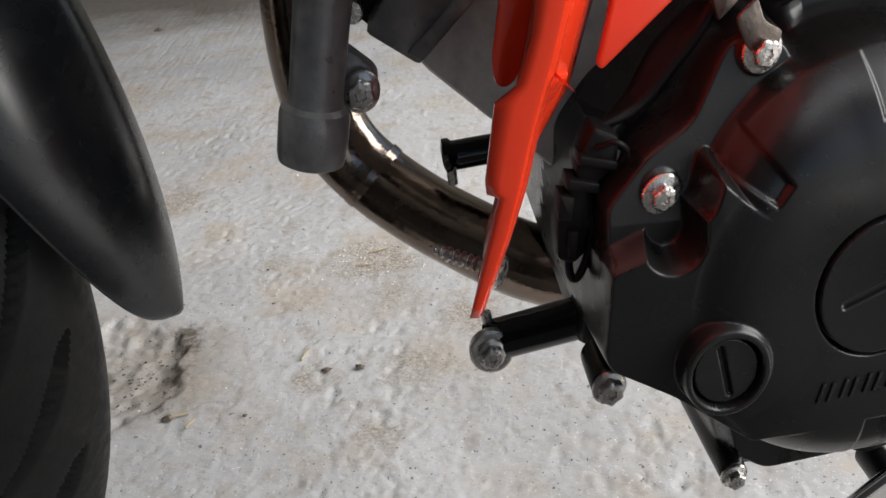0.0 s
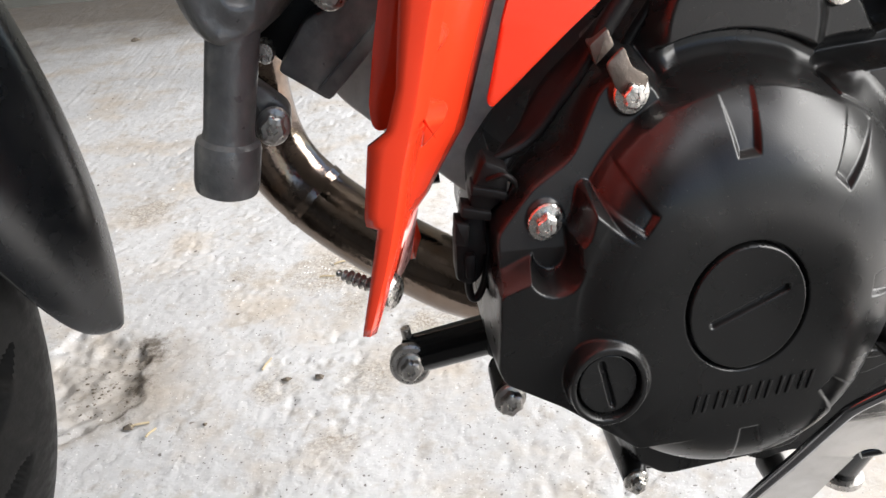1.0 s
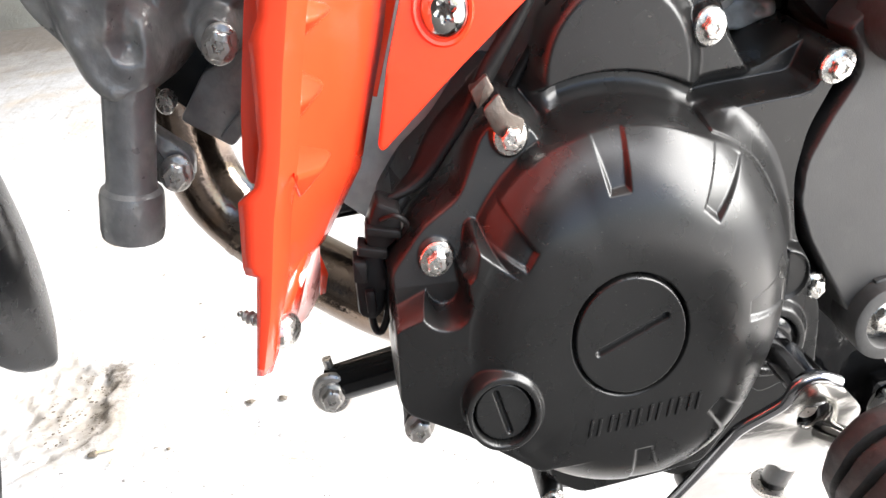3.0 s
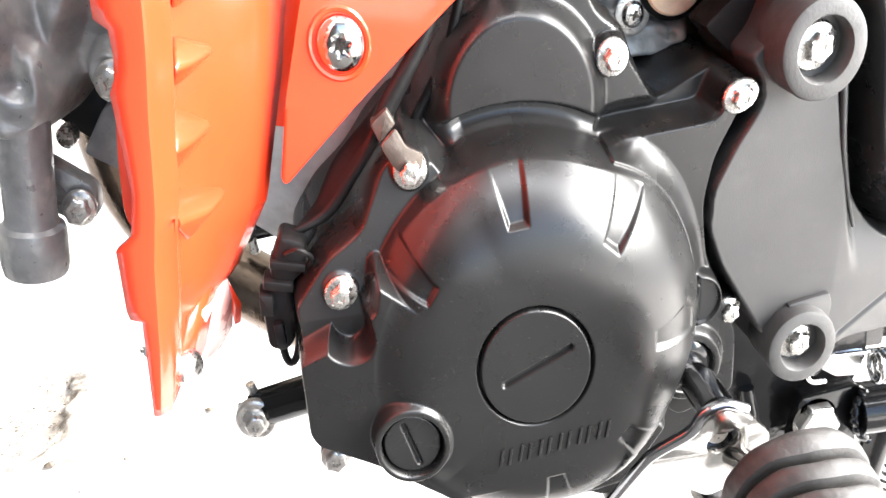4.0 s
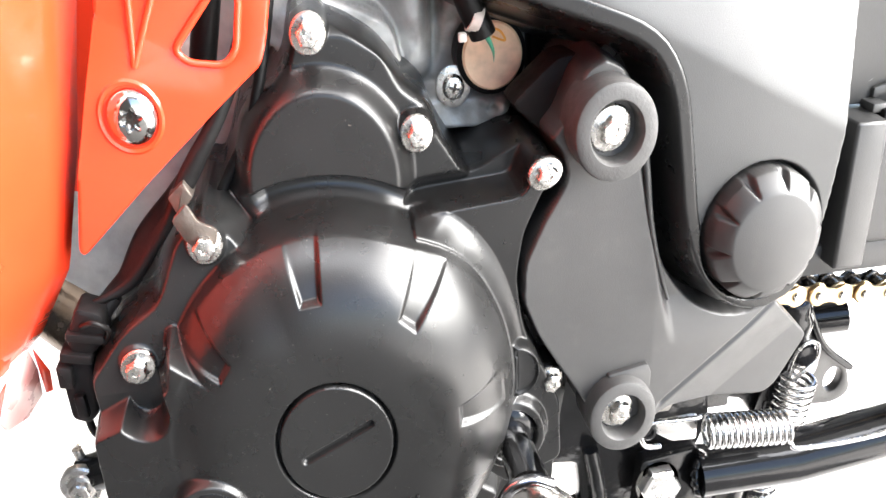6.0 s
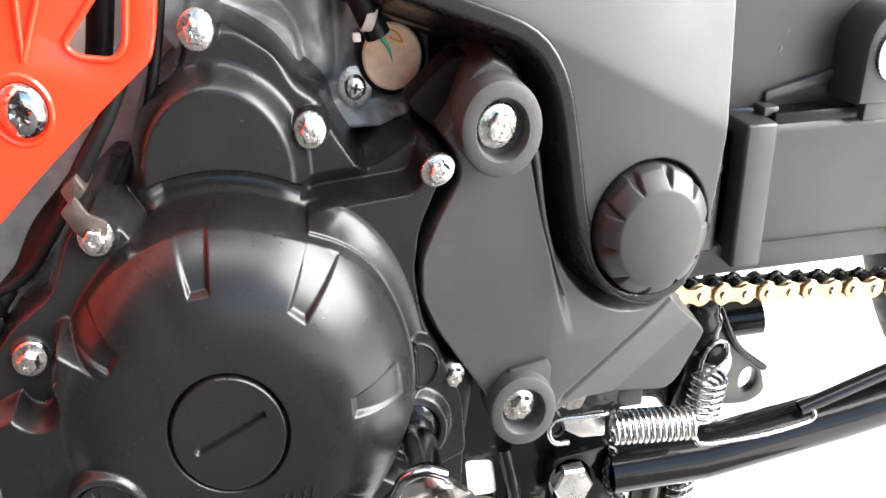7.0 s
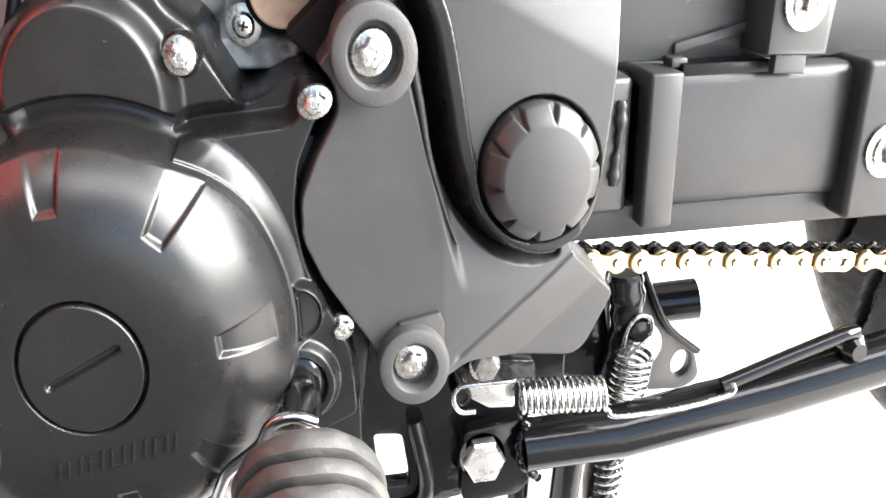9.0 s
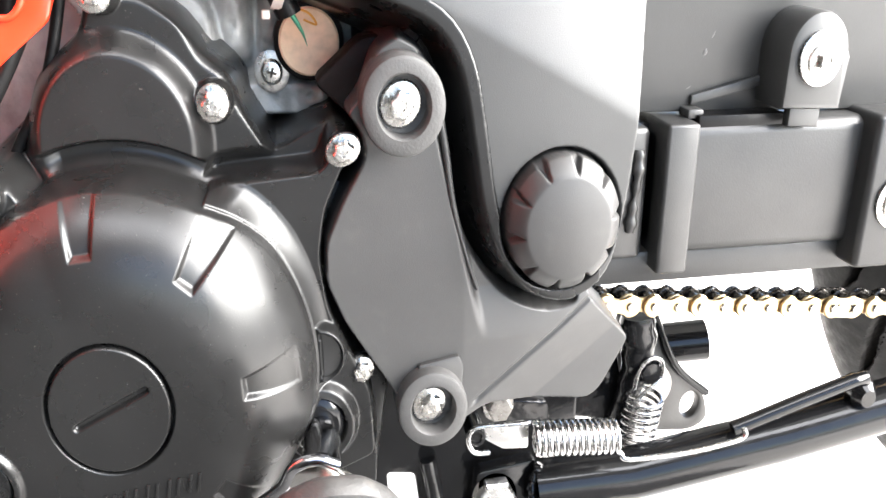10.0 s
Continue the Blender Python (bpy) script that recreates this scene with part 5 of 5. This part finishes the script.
# -- wiring and connectors beside the cover --
def sleeve():
    """A flat soft sleeve that twists as it runs down to the connector."""
    P = smooth_path([(0.234, 0.338, 0.575), (0.226, 0.335, 0.540), (0.212, 0.332, 0.508), (0.1975, 0.331, 0.486), (0.1885, 0.331, 0.4735), (0.1760, 0.332, 0.4580), (0.1665, 0.331, 0.4440), (0.1560, 0.328, 0.4370), (0.1500, 0.325, 0.4330)], 9)
    V, F, n = [], [], 18
    for i, p in enumerate(P):
        t = i / (len(P) - 1)
        d = (P[min(i + 1, len(P) - 1)] - P[max(i - 1, 0)]).normalized()
        u = Vector((0, 1, 0)).cross(d).normalized()
        w = d.cross(u)
        a = 2.6 * t + 0.9 * math.sin(7 * t)
        wide = 0.0044 + 0.0022 * math.exp(-((t - 0.62) / 0.14) ** 2)
        thin = 0.0030 + 0.0005 * math.sin(19 * t)
        for k in range(n):
            c, s = math.cos(2 * math.pi * k / n), math.sin(2 * math.pi * k / n)
            q, r = wide * c, thin * s * (1 + 0.25 * math.cos(3 * c + 5 * t))
            V.append(p + u * (q * math.cos(a) - r * math.sin(a)) + w * (q * math.sin(a) + r * math.cos(a)))
    for i in range(len(P) - 1):
        for k in range(n):
            F.append((i * n + k, i * n + (k + 1) % n, (i + 1) * n + (k + 1) % n, (i + 1) * n + k))
    F += [tuple(range(n))[::-1], tuple(range((len(P) - 1) * n, len(P) * n))]
    return mesh("wiring_loom", V, F, WIRE, bike, "black sleeved wiring loom", sharp=60)


loom = sleeve()
tube("thin_wire", smooth_path([(0.238, 0.345, 0.575), (0.232, 0.342, 0.54), (0.221, 0.340, 0.50), (0.207, 0.340, 0.475), (0.192, 0.342, 0.45), (0.172, 0.345, 0.432)], 8), 0.0022, WIRE, loom, n=10)
plate("band_clip", rounded([(.1880, .4775), (.1945, .4832), (.1972, .4768), (.1905, .4700)], .001, 2), 0.3235, 0.341, CLIP, loom, "bent metal band clip", bevel=0.0008)
clampo = rounded([(.1905, .4745), (.1965, .4805), (.1995, .473), (.2055, .4695), (.2040, .4635), (.1985, .4615), (.194, .466)], .0015, 2)
plate("bolt_clamp", clampo, 0.3090, 0.3110, CLIP, loom, "bent zinc clamp under the bolt", bevel=0.0006)


def connector():
    """A two-pin plug: upper socket, latch bands and lower shell, with a ring seal beside it."""
    body = plate("wire_connector", rounded([(.1490, .4415), (.1580, .4370), (.1570, .4260), (.1500, .4200), (.1440, .4210), (.1425, .4270)], .0025, 3), 0.3165, 0.331, WIRE, bike, "black wire connector beside the cover", bevel=0.0018)
    plate("lower_shell", rounded([(.1420, .4215), (.1495, .4200), (.1485, .4050), (.1470, .3930), (.1425, .3885), (.1362, .3915), (.1368, .4100)], .0025, 3), 0.3180, 0.332, WIRE, body, bevel=0.002)
    for o in ([(.1400, .4245), (.1510, .4215), (.1505, .4175), (.1392, .4205)], [(.1372, .4185), (.1425, .4170), (.1415, .4080), (.1365, .4090)], [(.1440, .4325), (.1570, .4290), (.1565, .4255), (.1432, .4290)]):
        plate("clip", rounded(o, .0008, 2), 0.3145, 0.325, WIRE, body, bevel=0.0008)
    box("latch", 0.1400, 0.1440, 0.3150, 0.320, 0.3935, 0.4040, WIRE, body, bevel=0.0010)
    ring = [(0.1455 + 0.0036 * math.cos(a) + 0.0022 * math.sin(a), 0.3215, 0.3965 + 0.0155 * math.sin(a)) for a in (2 * math.pi * k / 28 for k in range(29))]
    tube("ring_seal", ring, 0.0016, WIRE, body, n=10)
    tube("looped_wire", smooth_path([(.150, .316, .434), (.1555, .312, .437), (.1595, .314, .432), (.156, .318, .424), (.1535, .322, .412), (.1500, .326, .398)]), 0.0011, WIRE, body, n=8)
    tube("bare_wire", smooth_path([(.1580, .3190, .4310), (.1550, .3195, .4215), (.1520, .3210, .4130), (.1500, .3225, .4060)]), 0.0007, DULL, body, n=8)
    tube("inner_wire", smooth_path([(.160, .330, .438), (.1530, .327, .428), (.1515, .327, .412), (.152, .330, .392)], 8), 0.0034, WIRE, body, n=12)


connector()

# -- slider peg below the cover --
peg_arm = tube("engine_mount_arm", [(0.115, 0.371, 0.3225), (0.150, 0.362, 0.336), (0.175, 0.356, 0.345)], 0.0095, GLOSS, bike, "short black mount arm with a steel bolt", n=28)
turned("arm_washer", [(0.0098, 0), (0.0098, 0.003), (0.0088, 0.0038)], (0.1145, 0.3655, 0.3225), DULL, peg_arm, "round steel washer", n=36, stretch=1.15)
bolt(peg_arm, 0.1145, 0.362, 0.3225, BOLT_DULL, 0.3)
tube("arm_stud", [(0.1145, 0.372, 0.330), (0.1135, 0.372, 0.3375)], 0.0024, DULL, peg_arm, n=12)
far = tube("far_mount_arm", smooth_path([(0.1035, 0.50, 0.360), (0.108, 0.50, 0.3605), (0.125, 0.50, 0.362), (0.14, 0.50, 0.363)]), lambda t: 0.0105 * min(1, 0.55 + t * 3) if t < 0.35 else 0.0085, GLOSS, bike, "black mount arm on the far side", n=24)
tube("arm_bolt", [(0.108, 0.494, 0.357), (0.1085, 0.494, 0.346)], 0.003, DULL, far, n=12)

# -- water pump housing --
def pump_y(X, Z):
    y = np.full(X.shape, 0.40)
    o = [(.030, .515), (.043, .497), (.056, .487), (.072, .487), (.084, .493), (.100, .499), (.118, .512), (.13, .56), (.12, .62), (.02, .62), (.022, .54)]
    y = raised(y, poly(X, Z, o, .008), 0.342, 0.007)
    y = raised(y, rod(X, Z, (0.062, 0.50), (0.060, 0.52)) - 0.014, 0.334, 0.006)
    y = raised(y, rod(X, Z, (0.0675, 0.5035), (0.064, 0.535)) - 0.0155, 0.3195, 0.006)
    y = raised(y, rod(X, Z, (0.075, 0.51), (0.09, 0.535)) - 0.007, 0.332, 0.004)
    y = raised(y, disc(X, Z, 0.100, 0.503) - 0.0085, 0.330, 0.002)
    y = sunk(y, rod(X, Z, (0.072, 0.508), (0.095, 0.57)) - 0.004, 0.006, 0.003)
    return y + 0.0022 * fbm(X, Z, 80.0, 12) + 0.005 * fbm(X, Z, 32.0, 13)


pump = relief("pump_housing", 0.012, 0.138, 0.478, 0.625, 0.001, pump_y, DARKCAST, bike, "rough dark grey cast pump housing", cut=0.395)
bolt(pump, 0.102, 0.3295, 0.503, BOLT_DULL, 0.4, "dull steel star bolt")
axis = Vector((-0.012, 0.0, -0.055)).normalized()
top = Vector((0.0680, 0.331, 0.4975))
V, F = lathe([(0.0094, 0.0), (0.0093, 0.012), (0.0091, 0.042), (0.0096, 0.0450), (0.0114, 0.0465), (0.0120, 0.0488), (0.0120, 0.0622), (0.0114, 0.0655), (0.009, 0.0668)], 32, top, axis)
mesh("outlet_pipe", V, F, DARKCAST, pump, "dark cast outlet pipe with an end cap")
plate("bolt_ear", rounded([(.062, .475), (.080, .458), (.078, .446), (.070, .444), (.060, .452)], .004), 0.344, 0.354, DARKCAST, pump, bevel=0.0015)
bolt(pump, 0.0735, 0.3405, 0.453, BOLT_DULL, 0.4, "dull steel star bolt")
block = plate("sensor_block", rounded([(.0765, .470), (.0945, .4565), (.120, .482), (.128, .51), (.108, .497), (.0885, .487)], .002, 2), 0.352, 0.386, DARKCAST, bike, "dark grey sensor block beside the cylinder", bevel=0.0015)
turned("block_screw", [(0.0036, 0), (0.0036, 0.006), (0.003, 0.007)], (0.0735, 0.354, 0.4785), ZINC, block, n=18)
plate("block_rib", rounded([(.0905, .4620), (.0955, .4585), (.121, .484), (.1175, .488)], .001, 2), 0.3495, 0.3530, DARKCAST, block, bevel=0.0008)
# near-black plate standing in for the shade of the recess behind the block
plate("recess_shade", [(.066, .48), (.084, .462), (.10, .47), (.10, .50), (.075, .50)], 0.368, 0.39, WIRE, block, bevel=0.001)

# -- exhaust header --
header = tube("exhaust_header", smooth_path([(0.060, 0.56, 0.53), (0.038, 0.545, 0.475), (0.033, 0.540, 0.425), (0.039, 0.538, 0.374), (0.062, 0.530, 0.340), (0.110, 0.500, 0.313), (0.166, 0.465, 0.300), (0.26, 0.455, 0.295), (0.40, 0.455, 0.28)], 8), lambda t: 0.0225, PIPE, bike, "heat-stained steel exhaust header pipe", n=32)
j0, j1 = Vector((0.0600, 0.5307, 0.3425)), Vector((0.0640, 0.5293, 0.3383))
tube("pipe_joint", [j0, j1], 0.0232, PIPE, header, n=32)

# -- wheels --
def tyre_mesh(name, centre, forward, radius, half, tall, parent, tread=True, stretch=1.0):
    """A tyre with curved grooves; forward is the way it rolls."""
    f = Vector(forward).normalized()
    side = Vector((-f.y, f.x, 0))
    nt_, np_ = 1000, 150
    th = np.linspace(0, 2 * np.pi, nt_, endpoint=False)[:, None]
    ph = np.linspace(-2.3, 2.3, np_)[None, :]
    r = radius - tall + tall * np.cos(ph * 0.78) * np.ones_like(th)
    s = half * np.sin(ph * 0.62) / math.sin(2.3 * 0.62) * 1.0 * np.ones_like(th)
    if tread:
        k = (th * 30 / np.pi - 2.4 * np.abs(ph) ** 1.3 + 1.0 * (ph > 0)) % 2.0
        lip = np.clip((np.abs(ph) - 0.42) / 0.2, 0, 1) * np.clip((1.5 - np.abs(ph)) / 0.7, 0, 1)
        g = np.clip((0.30 * lip - np.abs(k - 1.0)) / 0.06, 0, 1)
        r = r - 0.010 * g - 0.0015 * np.exp(-((np.abs(ph) - 1.72) / 0.05) ** 2)
    rx, rz = r * np.cos(th), r * np.sin(th) * stretch
    co = np.stack([centre[0] + f.x * rx + side.x * s, centre[1] + f.y * rx + side.y * s, centre[2] + rz], -1).reshape(-1, 3)
    F = []
    for i in range(nt_):
        for j in range(np_ - 1):
            a, b = i * np_ + j, ((i + 1) % nt_) * np_ + j
            F.append((a, b, b + 1, a + 1))
    return mesh(name, co, F, TYRE, parent, sharp=45)


def wheel(name, centre, forward, radius, half, tall, label, stretch=1.0):
    f = Vector(forward).normalized()
    side = Vector((-f.y, f.x, 0))
    hub = turned(name, [(0.03, -0.05), (0.035, -0.02), (0.035, 0.02), (0.03, 0.05)], centre, RIM, bike, label, axis=side, n=24, stretch=1.0)
    tyre_mesh("tyre", centre, forward, radius, half, tall, hub, stretch=stretch)
    rr = radius - tall * 1.05
    V, F = lathe([(rr - 0.018, -half * 0.5), (rr + 0.004, -half * 0.75), (rr + 0.008, -half * 0.8), (rr - 0.004, -half * 0.4), (rr - 0.012, 0), (rr - 0.004, half * 0.4), (rr + 0.008, half * 0.8), (rr + 0.004, half * 0.75), (rr - 0.018, half * 0.5), (rr - 0.022, 0), (rr - 0.018, -half * 0.5)], 96, centre, side)
    V = [(x, y, centre[2] + (z - centre[2]) * stretch) for x, y, z in V]
    mesh("rim", V, F[:-2], RIM, hub)
    for k in range(5):
        a = 2 * math.pi * k / 5 + 0.3
        d = f * math.cos(a) + Vector((0, 0, 1)) * math.sin(a)
        p = [Vector(centre) + Vector((d.x, d.y, d.z * stretch)) * t for t in (0.03, rr * 0.5, rr - 0.012)]
        tube("spoke", p, lambda t: 0.016 - 0.006 * t, RIM, hub, n=12)
    return hub


STEER = 0.1114
FWD = (-math.cos(STEER), math.sin(STEER), 0)
FC = Vector((-0.3704, 0.4552, 0.357))
wheel("front_wheel", FC, FWD, 0.293, 0.055, 0.070, "black front tyre on a grey alloy wheel", stretch=ZS)
wheel("rear_wheel", (0.897, 0.455, 0.448), (-1, 0, 0), 0.277, 0.065, 0.062, "black rear tyre on a pale alloy wheel", stretch=ZS)


def fender():
    """An arched shell with deep sides over the rear upper part of the front wheel."""
    f = Vector(FWD)
    side = Vector((-f.y, f.x, 0))
    V, F = [], []
    na, nb = 150, 36
    for i in range(na):
        t = 1.55 * (i / (na - 1)) ** 1.25
        ang = radians(-4.12 + 95 * t)
        taper = math.sqrt(max(0, 1 - (1 - min(1, t / 0.237)) ** 2))
        for j in range(nb):
            b = -1 + 2 * j / (nb - 1)
            w = 0.0518 * max(taper, 0.02) * math.sin(b * 1.5)
            rr = 0.3382 - (0.0228 + 0.0381 * min(3 * t, 1)) * (1 - math.cos(b * 1.5)) ** 0.81 * (0.15 + 0.85 * taper)
            p = FC - f * (rr * math.cos(ang)) + side * w + Vector((0, 0, rr * math.sin(ang) * ZS))
            V.append(tuple(p))
    for i in range(na - 1):
        for j in range(nb - 1):
            F.append((i * nb + j, i * nb + j + 1, (i + 1) * nb + j + 1, (i + 1) * nb + j))
    ob = mesh("front_fender", V, F, FENDER, bike, "satin black rounded front fender", sharp=60)
    s = ob.modifiers.new("thickness", "SOLIDIFY")
    s.thickness = 0.003
    return ob


fender()
